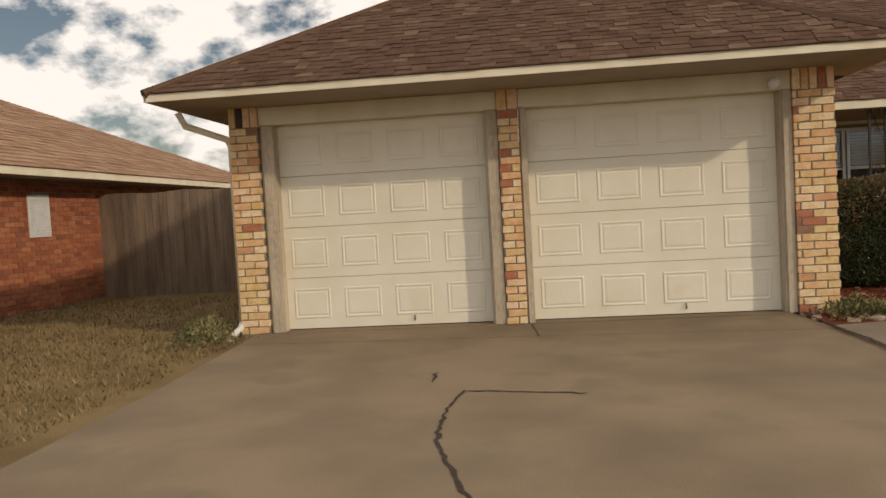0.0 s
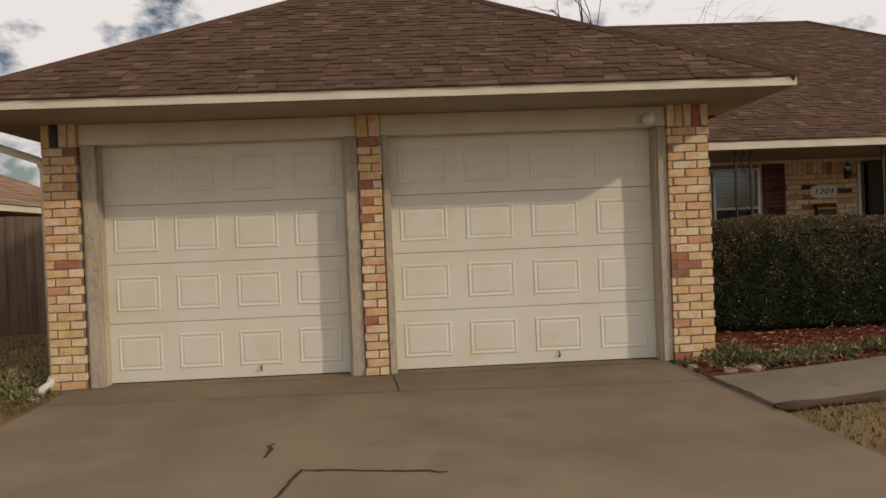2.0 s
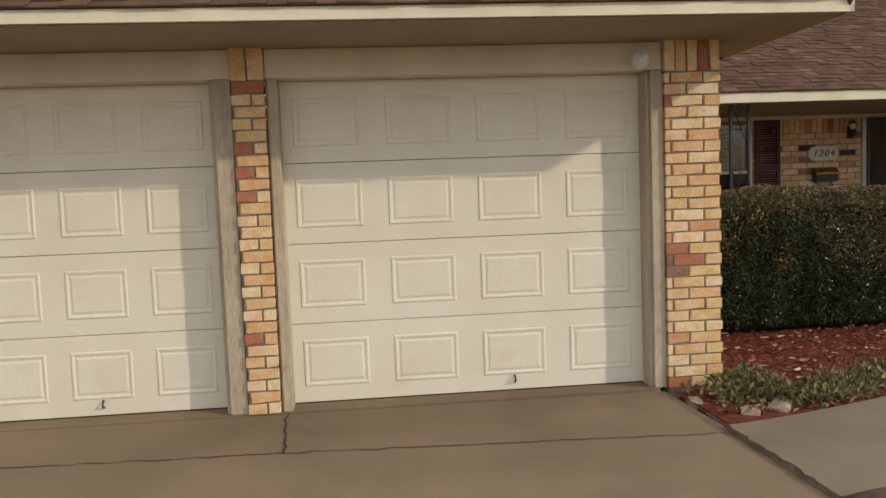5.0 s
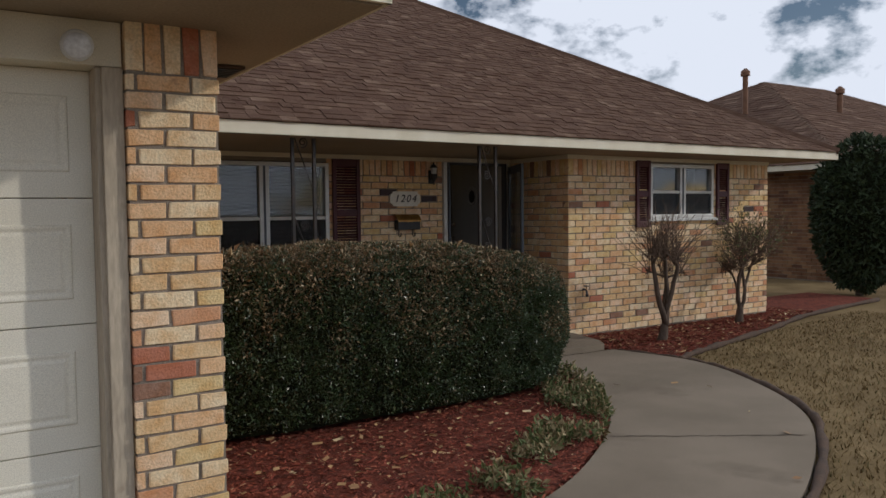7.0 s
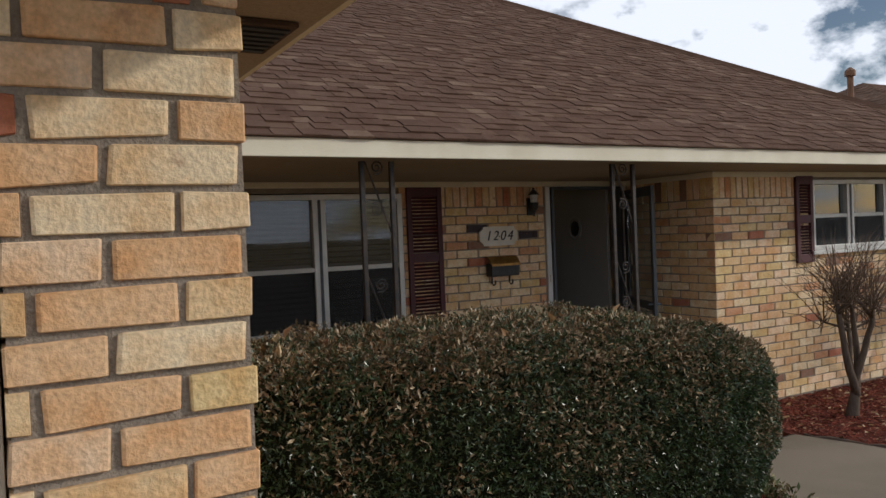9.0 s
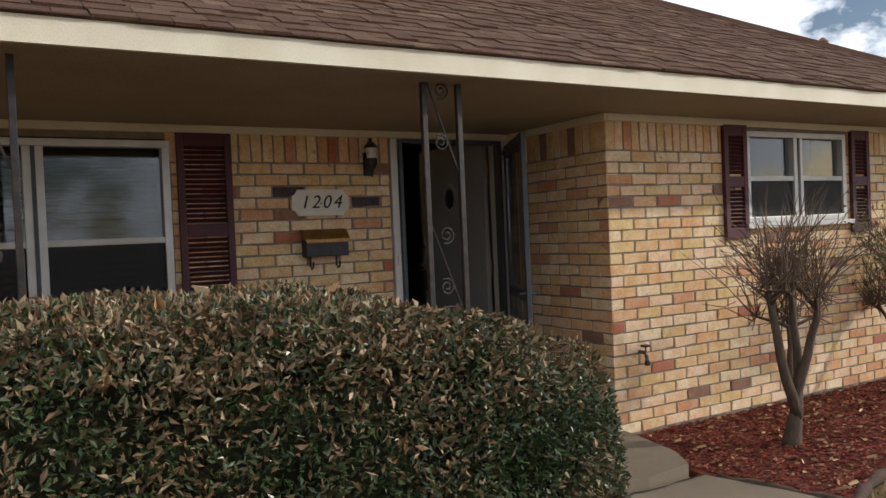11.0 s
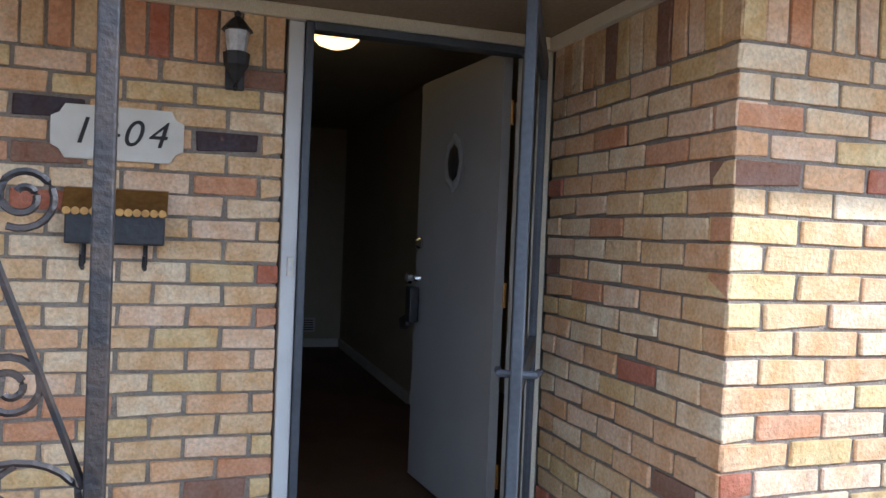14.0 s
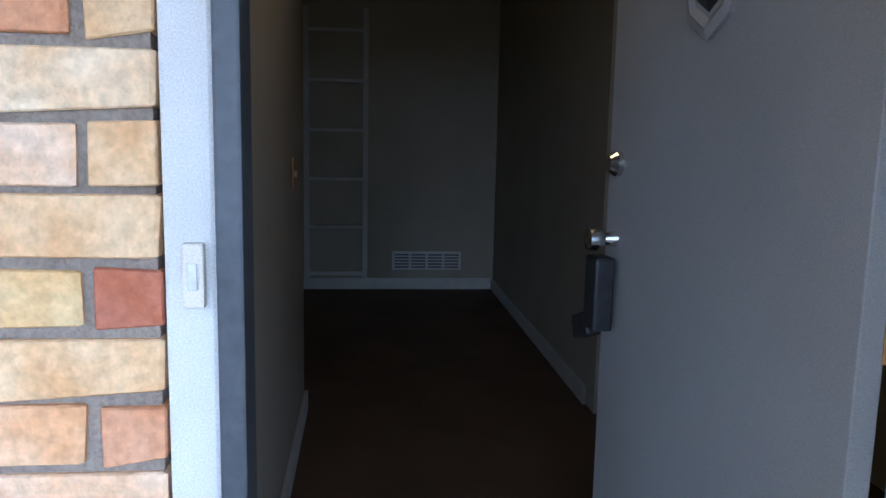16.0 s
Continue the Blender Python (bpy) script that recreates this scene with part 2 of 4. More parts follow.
M["shingle_tan"] = mat("tan_shingle_joined", (1, 1, 1), 0.95, color2=(0.85, 0.8, 0.76), scale=5, bump=0.6, bscale=160, per="island", ramp=[(0, (0.33, 0.21, 0.14)), (0.4, (0.37, 0.245, 0.165)), (0.75, (0.30, 0.19, 0.13))], spec=0.1)
M["shingle_i"] = mat("shingle_joined", (1, 1, 1), 0.95, color2=(0.8, 0.75, 0.72), scale=5, bump=0.8, bscale=160, per="island", ramp=SH, spec=0.1)


# ---- helpers ----
def mesh_of(name, bm, material):
    me = bpy.data.meshes.new(name)
    bm.to_mesh(me)
    bm.free()
    me.materials.append(material)
    return me


def part(name, bm, material, parent=None, label="", smooth=False):
    me = mesh_of(name, bm, material)
    if smooth:
        me.shade_smooth()
    ob = new(name, me)
    if parent:
        ob.parent = parent
    if label:
        ob["label"] = label
    return ob


def thing(name, label, category, at=(0, 0, 0), rz=0.0, group="", kind=""):
    ob = new(name)
    ob.matrix_basis = pose(*at, 0, 0, rz)
    return tagged(ob, label, category, group, kind)


def box(bm, x0, x1, y0, y1, z0, z1, bevel=0.0, m=None):
    r = bmesh.ops.create_cube(bm, size=1)
    vs = r["verts"]
    t = Matrix.Translation(((x0 + x1) / 2, (y0 + y1) / 2, (z0 + z1) / 2)) @ Matrix.Diagonal((x1 - x0, y1 - y0, z1 - z0, 1))
    if m is not None:
        t = m @ t
    bmesh.ops.transform(bm, matrix=t, verts=vs)
    if bevel:
        es = list({e for v in vs for e in v.link_edges})
        bmesh.ops.bevel(bm, geom=es, offset=bevel, segments=2, affect="EDGES", profile=0.6)
    return bm


def B(*a, bevel=0.0):
    return box(bmesh.new(), *a, bevel=bevel)


def prism(bm, pts, z0, z1):
    """An upright slab with the outline pts."""
    lo = [bm.verts.new((x, y, z0)) for x, y in pts]
    hi = [bm.verts.new((x, y, z1)) for x, y in pts]
    bm.faces.new(hi)
    bm.faces.new(lo[::-1])
    k = len(pts)
    for i in range(k):
        bm.faces.new((lo[i], lo[(i + 1) % k], hi[(i + 1) % k], hi[i]))
    return bm


def tube(bm, pts, radii, sides=8):
    rings = []
    for i, p in enumerate(pts):
        p = Vector(p)
        a = Vector(pts[max(i - 1, 0)])
        b = Vector(pts[min(i + 1, len(pts) - 1)])
        d = (b - a).normalized()
        u = d.orthogonal().normalized() if abs(d.z) > 0.9 else Vector((0, 0, 1)).cross(d).normalized()
        v = d.cross(u)
        r = radii[i] if hasattr(radii, "__len__") else radii
        rings.append([bm.verts.new(p + r * (math.cos(q) * u + math.sin(q) * v)) for q in [2 * math.pi * k / sides for k in range(sides)]])
    for r0, r1 in zip(rings, rings[1:]):
        for k in range(sides):
            bm.faces.new((r0[k], r0[(k + 1) % sides], r1[(k + 1) % sides], r1[k]))
    bm.faces.new(rings[0][::-1])
    bm.faces.new(rings[-1])
    return bm


def lathe(bm, profile, sides=20, m=None):
    rings = [[bm.verts.new((r * math.cos(2 * math.pi * k / sides), r * math.sin(2 * math.pi * k / sides), z)) for k in range(sides)] for r, z in profile]
    for r0, r1 in zip(rings, rings[1:]):
        for k in range(sides):
            bm.faces.new((r0[k], r0[(k + 1) % sides], r1[(k + 1) % sides], r1[k]))
    bm.faces.new(rings[0][::-1])
    bm.faces.new(rings[-1])
    if m is not None:
        bmesh.ops.transform(bm, matrix=m, verts=[v for ring in rings for v in ring])
    return bm


def quads(name, verts, faces, material, label, category, parent=None):
    me = bpy.data.meshes.new(name)
    me.from_pydata(verts, [], faces)
    me.materials.append(material)
    ob = new(name, me)
    if parent:
        ob.parent = parent
        ob["kind"] = "stuff"
        return ob
    return tagged(ob, label, category, kind="stuff")


def leaf_cloud(points, normals, size, rng, curl=0.3):
    """Folded leaves of about this length at points, turned loosely outward."""
    p = np.array([tuple(q) for q in points], float)
    nv = np.array([tuple(q) for q in normals], float)[:len(p)]
    n = len(p)
    s = size * rng.uniform(0.6, 1.35, (n, 1))
    d = rng.normal(size=(n, 3)) + nv * 0.8
    d /= np.linalg.norm(d, axis=1, keepdims=True)
    side = np.cross(d, rng.normal(size=(n, 3)))
    side /= np.linalg.norm(side, axis=1, keepdims=True)
    up = np.cross(d, side) * s * curl * rng.uniform(-0.6, 1, (n, 1))
    side = side * s * 0.19
    vs = np.stack([p, p + d * s * 0.5 + side + up, p + d * s, p + d * s * 0.5 - side + up], 1).reshape(-1, 3)
    k = 4 * np.arange(n)
    fs = np.stack([np.stack([k, k + 1, k + 2], 1), np.stack([k, k + 2, k + 3], 1)], 1).reshape(-1, 3)
    return vs.tolist(), fs.tolist()


# ---- ground, driveway, walk ----
rng = np.random.default_rng(7)


def arc(pts, n=5):
    """A smooth line through pts."""
    out = []
    p = [pts[0]] + list(pts) + [pts[-1]]
    for i in range(1, len(p) - 2):
        for k in range(n):
            t = k / n
            out.append(tuple(0.5 * ((2 * p[i][a]) + (p[i + 1][a] - p[i - 1][a]) * t + (2 * p[i - 1][a] - 5 * p[i][a] + 4 * p[i + 1][a] - p[i + 2][a]) * t * t
                                    + (3 * p[i][a] - p[i - 1][a] - 3 * p[i + 1][a] + p[i + 2][a]) * t ** 3) for a in (0, 1)))
    return out + [tuple(pts[-1])]


ground = part("ground", B(-400, 400, -400, 400, -0.6, -0.03), M["lawn"])
tagged(ground, "dormant straw-coloured lawn reaching far away", "lawn", kind="structure")
WALK_IN = arc([(2.52, -1.1), (3.05, -0.98), (4.12, -0.62), (4.85, -0.33), (5.65, 0.2), (6.2, 0.75), (6.6, 1.35), (6.82, 2.0), (6.9, 2.56)])
WALK_OUT = arc([(2.52, -2.15), (3.74, -1.85), (5.0, -1.48), (6.0, -1.06), (6.95, -0.48), (7.52, 0.1), (8.0, 0.93), (8.18, 1.5), (8.15, 1.95), (8.0, 2.5)])
drive = part("driveway", prism(bmesh.new(), [(-2.86, -0.2), (-2.84, -0.6), (-2.72, -2.7), (-2.7, -4.3), (-2.7, -6), (-2.8, -30), (2.56, -30), (2.53, -1.0), (2.49, -0.25)], -0.3, 0.0), M["concrete"])
tagged(drive, "stained brownish concrete driveway with cracks", "driveway", kind="structure")
apron = part("garage_apron", B(-2.86, 2.49, -0.192, 0.6, -0.3, 0.004), M["concrete"])
tagged(apron, "concrete apron under the garage doors", "apron", kind="structure")
road = part("road", B(-60, 60, -40, -30, -0.3, -0.02), M["concrete"])
tagged(road, "pale concrete street", "road", kind="structure")
path = part("front_walk", prism(bmesh.new(), WALK_OUT + WALK_IN[::-1], -0.3, 0.02), M["walkc"])
tagged(path, "curving pale concrete front walk", "walk", kind="structure")
porch = part("porch_slab", prism(bmesh.new(), [(2.95, 2.62), (6.9, 2.60), (7.6, 2.54), (7.95, 2.58), (8.08, 2.8), (8.18, 3.30), (8.18, 4.62), (2.95, 4.62)], -0.3, 0.075), M["walkc"])
tagged(porch, "smooth grey concrete porch slab", "porch", kind="structure")


def crack(name, pts, width, z, label, thick=0.003, seed=1):
    r = np.random.default_rng(seed)
    fine = []
    for (x0, y0), (x1, y1) in zip(pts, pts[1:]):
        n = max(2, int(math.hypot(x1 - x0, y1 - y0) / 0.05))
        fine += [(x0 + (x1 - x0) * k / n + r.normal() * 0.007, y0 + (y1 - y0) * k / n + r.normal() * 0.007) for k in range(n)]
    fine.append(pts[-1])
    vs, fs = [], []
    for i, (x, y) in enumerate(fine):
        a, b = fine[max(i - 1, 0)], fine[min(i + 1, len(fine) - 1)]
        d = Vector((b[0] - a[0], b[1] - a[1], 0)).normalized()
        w = width * r.uniform(0.4, 1.0) * 0.5
        n = Vector((-d.y, d.x, 0)) * w
        vs += [(x + n.x, y + n.y, z), (x - n.x, y - n.y, z)]
        if i:
            fs.append((2 * i - 2, 2 * i - 1, 2 * i + 1, 2 * i))
    me = bpy.data.meshes.new(name)
    me.from_pydata(vs, [], fs)
    me.materials.append(M["crack"])
    tagged(new(name, me), label, "crack", kind="structure")


crack("driveway_crack", [(0.3, -3.2), (-0.48, -3.03), (-0.55, -3.65), (-0.53, -4.12), (-0.45, -4.44), (-0.3, -4.95), (-0.2, -6.2), (-0.2, -9)], 0.03, 0.004, "dark crack across the driveway", seed=2)
crack("driveway_joint", [(-0.02, -0.22), (0.03, -1.0)], 0.014, 0.005, "narrow crack in the driveway", seed=3)
crack("driveway_joint", [(-2.86, -0.86), (0.05, -1.0), (2.5, -1.18)], 0.012, 0.004, "narrow joint in the driveway", seed=4)
crack("driveway_joint", [(2.52, -0.3), (2.52, -2.3)], 0.03, 0.024, "dark joint between driveway and walk", seed=5)
crack("driveway_joint", [(-0.72, -2.45), (-0.72, -2.75)], 0.03, 0.004, "short crack in the driveway", seed=6)
crack("walk_joint", [(5.62, 0.15), (6.72, -0.58)], 0.014, 0.024, "joint across the walk", seed=7)
crack("walk_joint", [(4.1, -0.64), (4.6, -1.55)], 0.012, 0.024, "joint across the walk", seed=8)
crack("walk_joint", [(6.9, 2.5), (8.0, 2.5)], 0.02, 0.024, "joint between walk and porch", seed=9)

bed = part("hedge_bed", prism(bmesh.new(), [(2.92, -0.25), (2.56, -0.35), (2.56, -1.02)] + [(x - 0.02, y + 0.03) for x, y in WALK_IN[3:]] + [(6.9, 2.6), (2.92, 2.6)], -0.2, 0.01), M["mulch"])
tagged(bed, "bed of red wood mulch", "mulch bed", kind="structure")
BED_EDGE = arc([(8.2, 1.75), (8.55, 1.9), (9.2, 2.07), (10.85, 2.5), (12.3, 2.95), (14.9, 3.35)])
bed2 = part("wing_bed", prism(bmesh.new(), [(8.0, 2.5), (8.12, 2.1)] + BED_EDGE + [(14.9, 4.6), (11.9, 4.6), (11.9, 3.36), (8.12, 3.36)], -0.2, 0.015), M["mulch"])
tagged(bed2, "bed of red wood mulch along the wall", "mulch bed", kind="structure")


def edging(name, pts, label):
    bm = bmesh.new()
    tube(bm, [(x, y, 0.0) for x, y in pts], [0.033 + 0.010 * math.sin(i * 2.1) for i in range(len(pts))], 6)
    tagged(part(name, bm, M["edging"], smooth=True), label, "edging", kind="structure")


edging("lawn_edge", [(x + 0.04 * (x > 7), y - 0.05) for x, y in WALK_OUT], "dark soil edge between lawn and walk")
edging("bed_edge", BED_EDGE, "dark edging between lawn and mulch")


def inside(pts):
    px = np.array(pts)

    def f(x, y):
        c = False
        j = len(px) - 1
        for i in range(len(px)):
            if (px[i][1] > y) != (px[j][1] > y) and x < (px[j][0] - px[i][0]) * (y - px[i][1]) / (px[j][1] - px[i][1]) + px[i][0]:
                c = not c
            j = i
        return c
    return f


IN_BED = inside([(2.92, -0.25), (2.6, -0.35), (2.6, -1.0)] + WALK_IN[3:] + [(6.9, 2.6), (2.92, 2.6)])
IN_BED2 = inside([(8.05, 2.5), (8.15, 2.1)] + BED_EDGE + [(14.9, 4.6), (11.9, 4.6), (11.9, 3.36), (8.14, 3.36)])
IN_WALK = inside(WALK_OUT + WALK_IN[::-1])


def scatter(n, x0, x1, y0, y1, test, z, sx, sy, sz, seed):
    """Small flat chips lying on the ground."""
    r = np.random.default_rng(seed)
    vs, fs = [], []
    k = 0
    while k < n:
        x, y = r.uniform(x0, x1), r.uniform(y0, y1)
        k += 1
        if not test(x, y):
            continue
        a, tilt = r.uniform(0, 6.28), r.normal() * 0.3
        l, w = sx * r.uniform(0.4, 1.3), sy * r.uniform(0.5, 1.3)
        ca, sa = math.cos(a), math.sin(a)
        i = len(vs)
        h = z + r.uniform(0, 0.015)
        for u, v, q in ((-l, -w, 0), (l, -w * 0.6, tilt * l), (l, w, tilt * l + sz), (-l, w * 0.7, sz)):
            vs.append((x + ca * u - sa * v, y + sa * u + ca * v, h + abs(q)))
        fs.append((i, i + 1, i + 2, i + 3))
    return vs, fs


vs, fs = scatter(24000, 2.6, 6.9, -0.9, 2.6, IN_BED, 0.012, 0.017, 0.0055, 0.004, 11)
quads("mulch_chips", vs, fs, M["chip"], "loose red wood mulch chips", "mulch")
vs, fs = scatter(24000, 8.0, 12.5, 1.8, 3.6, IN_BED2, 0.017, 0.018, 0.0055, 0.004, 12)
quads("mulch_chips", vs, fs, M["chip"], "loose red wood mulch chips along the wall", "mulch")
vs, fs = scatter(420, 2.6, 7.0, -0.9, 2.0, lambda x, y: IN_BED(x, y) and (y > 0.35 * (x - 2.6) - 0.6), 0.03, 0.026, 0.012, 0.010, 13)
quads("fallen_leaves", vs, fs, M["deadleaf"], "dry brown leaves on the mulch", "leaves")
vs, fs = scatter(420, 8.1, 12.5, 1.8, 3.3, IN_BED2, 0.03, 0.024, 0.010, 0.010, 14)
quads("fallen_leaves", vs, fs, M["deadleaf"], "dry brown leaves under the shrubs", "leaves")
vs, fs = scatter(26, 3, 8, -1.8, 3.2, lambda x, y: IN_WALK(x, y) or y > 2.6, 0.078, 0.028, 0.014, 0.008, 15)
vs = [(x, y, z if y > 2.56 else z - 0.055) for x, y, z in vs]
quads("fallen_leaves", vs, fs, M["deadleaf"], "few dry leaves on the walk", "leaves")


def blades(name, n, x0, x1, y0, y1, test, height, material, label, category, seed, z=-0.03):
    r = np.random.default_rng(seed)
    vs, fs = [], []
    for _ in range(n):
        x, y = r.uniform(x0, x1), r.uniform(y0, y1)
        if not test(x, y):
            continue
        a, h = r.uniform(0, 6.28), height * r.uniform(0.5, 1.4)
        lean = r.uniform(0.3, 1.3) * h
        ca, sa = math.cos(a), math.sin(a)
        w = 0.006
        i = len(vs)
        vs += [(x - sa * w, y + ca * w, z), (x + sa * w, y - ca * w, z), (x + ca * lean, y + sa * lean, z + h)]
        fs.append((i, i + 1, i + 2))
    quads(name, vs, fs, material, label, category)


def lawn_r(x, y):
    return not IN_WALK(x, y) and not IN_BED2(x, y) and not (y > -1.9 and x < 2.6) and not (x < 8.0 and y > -1.9 and IN_BED(x, y)) and (x > 8.2 or y < 0.05 * x - 0.9 or (x > 6.9 and y < 1.4 * (x - 7.3)))


blades("lawn_grass", 60000, 2.6, 13.5, -5.0, 3.0, lambda x, y: lawn_r(x, y) and not (y > 2.2 + 0.15 * (x - 9) and x < 14), 0.035, M["straw"], "dormant straw-coloured grass", "grass", 21)
blades("lawn_grass", 30000, -8.5, -2.95, -6.0, 4.5, lambda x, y: x < -2.74, 0.04, M["straw"], "dormant straw-coloured grass beside the drive", "grass", 22)


def in_border(x, y):
    return IN_BED(x, y) and not IN_BED(x + 0.35, y - 0.33)


r3 = np.random.default_rng(31)
pts, nrm = [], []
while len(pts) < 5200:
    x, y = r3.uniform(2.6, 6.9), r3.uniform(-0.9, 1.9)
    if in_border(x, y) and noise.noise((x * 2.2, y * 2.2, 3)) > -0.08:
        pts.append((x, y, r3.uniform(0.01, 0.11)))
        nrm.append((0, 0, 1))
for cx, cy, n in ((2.95, -0.52, 900), (-3.4, -0.2, 1100), (-3.2, -0.7, 300)):
    for _ in range(n):
        d = r3.normal(size=2) * 0.15
        pts.append((cx + d[0], cy + d[1], r3.uniform(0.0, 0.2) * math.exp(-(d @ d) / 0.08)))
        nrm.append((0, 0, 1))
vs, fs = leaf_cloud(pts, nrm, 0.05, r3)
quads("border_plants", vs, fs, M["weed"], "low half-green border plants beside the walk", "plants")


def stone(x, y, s, seed):
    r = np.random.default_rng(seed)
    bm = bmesh.new()
    box(bm, -s, s, -s * 0.55, s * 0.55, 0, s * 0.6, bevel=s * 0.2)
    for v in bm.verts:
        v.co += Vector(r.normal(size=3)) * s * 0.06
    ob = part("border_stone", bm, M["stone"])
    ob.matrix_basis = pose(x, y, -0.03, 0, 0, r.uniform(0, 180))
    tagged(ob, "tan border stone at the bed's edge", "stone", group="border stones")


for i, (x, y, s) in enumerate([(2.62, -0.78, 0.06), (2.80, -0.84, 0.10), (3.02, -0.80, 0.11), (2.58, -0.55, 0.08), (-3.2, -0.25, 0.1), (-3.35, -0.45, 0.08), (-3.05, -0.5, 0.06)]):
    stone(x, y, s, i)

# ---- brick walls ----
COURSE, MOD = 0.0762, 0.225
BM = []
for k in range(6):
    bm = bmesh.new()
    box(bm, -0.5, 0.5, -0.5, 0.5, -0.5, 0.5)
    r = np.random.default_rng(k)
    for v in bm.verts:
        v.co += Vector((r.normal() * 0.014, 0, r.normal() * 0.03))
    bmesh.ops.bevel(bm, geom=[e for e in bm.edges if min(e.verts[0].co.y, e.verts[1].co.y) < -0.4], offset=0.03, segments=1, affect="EDGES")
    BM.append(mesh_of("brick", bm, M["brick"]))
BV = [[tuple(v.co) for v in me.vertices] for me in BM]
BF = [[tuple(p.vertices) for p in me.polygons] for me in BM]
WALLS = []


def brick_wall(name, label, x, y, rz, length, z0, rows, openings=(), soldier=True, thick=0.1, offset=0.0, near=300, from_end=False):
    """A wall whose outer face looks along its local -y, from (x, y) along local +x. openings: u0, u1, z0, z1 in the wall."""
    root = thing(name, label, "wall", (x, y, 0), rz, kind="structure")
    top = z0 + rows * COURSE + (0.215 if soldier else 0)
    us = sorted({0, length, *[o[0] for o in openings], *[o[1] for o in openings]})
    bm = bmesh.new()
    for u0, u1 in zip(us, us[1:]):
        holes = sorted([(o[2], o[3]) for o in openings if o[0] <= u0 + 1e-6 and o[1] >= u1 - 1e-6])
        z = z0 - 0.1
        for a, b in holes + [(top, top)]:
            if a - z > 0.01:
                box(bm, u0 + (0.008 if u0 == 0 else 0), u1 - (0.008 if u1 == length else 0), 0.009, thick, z, a)
            z = b
    part("mortar", bm, M["mortar"], root)
    WALLS.append((root, length, z0, rows, openings, soldier, offset, near, from_end))
    return root


def lay_bricks():
    r = np.random.default_rng(77)
    for root, length, z0, rows, openings, soldier, offset, near, from_end in WALLS:
        lay = []
        for row in range(rows):
            za = z0 + row * COURSE
            u = -((row % 2) * MOD / 2 + offset) % MOD - MOD
            while u < length:
                a, b = max(u, 0) + (0.005 if u > 0 else 0), min(u + MOD, length) - (0.005 if u + MOD < length else 0)
                u += MOD
                cuts = [(a, b)]
                for o in openings:
                    if o[2] < za + COURSE * 0.5 < o[3]:
                        cuts = [c for p, q in cuts for c in ((p, min(q, o[0])), (max(p, o[1]), q)) if c[1] - c[0] > 0.02]
                for p, q in cuts:
                    if q - p > 0.02:
                        lay.append(((p + q) / 2, za + COURSE / 2, q - p - 0.004, COURSE - 0.011, False))
        if soldier:
            za = z0 + rows * COURSE
            n = int(length / COURSE)
            for k in range(n):
                p = (k + 0.5) * length / n
                if not any(o[0] < p < o[1] and o[3] > za + 0.1 for o in openings):
                    lay.append((p, za + 0.1075, 0.203, length / n - 0.011, True))
        if from_end:
            lay.sort(key=lambda e: -e[0])
        elif len(lay) > near:
            lay.sort(key=lambda e: e[0])
        vs, fs = [], []
        for k, (u, z, w, h, up) in enumerate(lay):
            v = int(r.integers(6))
            m = Matrix.Translation((u, 0.05 + r.normal() * 0.0012, z)) @ Matrix.Rotation(r.normal() * 0.006 + (math.pi / 2 if up else 0), 4, "Y") @ Matrix.Diagonal((w, 0.1, h, 1))
            if k < near:
                ob = new("brick", BM[v])
                ob.parent, ob.matrix_basis = root, m
            else:
                i = len(vs)
                vs += [tuple(m @ Vector(c)) for c in BV[v]]
                fs += [tuple(i + q for q in f) for f in BF[v]]
        if vs:
            quads("brick_field", vs, fs, M["brick_i"], "", "", root)


PIER_Y = -0.2
brick_wall("wall_pier_right", "buff brick pier beside the garage door", 2.545, PIER_Y, 0, 0.39, 0.0, 28, offset=0.07)
brick_wall("wall_pier_middle", "narrow buff brick pier between the garage doors", -0.27, PIER_Y, 0, 0.21, 0.0, 28, offset=0.1)
brick_wall("wall_pier_left", "buff brick pier at the garage corner", -3.03, PIER_Y, 0, 0.31, 0.0, 28, offset=0.15)
brick_wall("wall_garage_side", "buff brick side wall of the garage", 2.935, PIER_Y + 0.1, 90, 4.56, 0.0, 28)
brick_wall("wall_pier_inner", "buff brick inner face of the pier", -0.27, -0.0, -90, 0.1, 0.0, 28)
brick_wall("wall_porch", "buff brick wall at the back of the porch", 2.915, 4.46, 0, 4.16, 0.053, 25, offset=0.0825,
           openings=[(1.14, 2.65, 0.95, 2.1)], from_end=True)
brick_wall("wall_wing_side", "shaded buff brick side wall of the wing", 8.12, 4.46, -90, 1.11, 0.04, 25, offset=0.11)
brick_wall("wall_wing_front", "sunlit buff brick front wall of the wing", 8.12, 3.35, 0, 3.80, 0.04, 25,
           openings=[(1.365, 2.605, 1.42, 2.12)])
inner = part("wall_garage_left", B(-2.99, -2.89, PIER_Y + 0.1, 9, 0, 2.2), M["mortar"])
tagged(inner, "brick side wall of the garage", "wall", kind="structure")
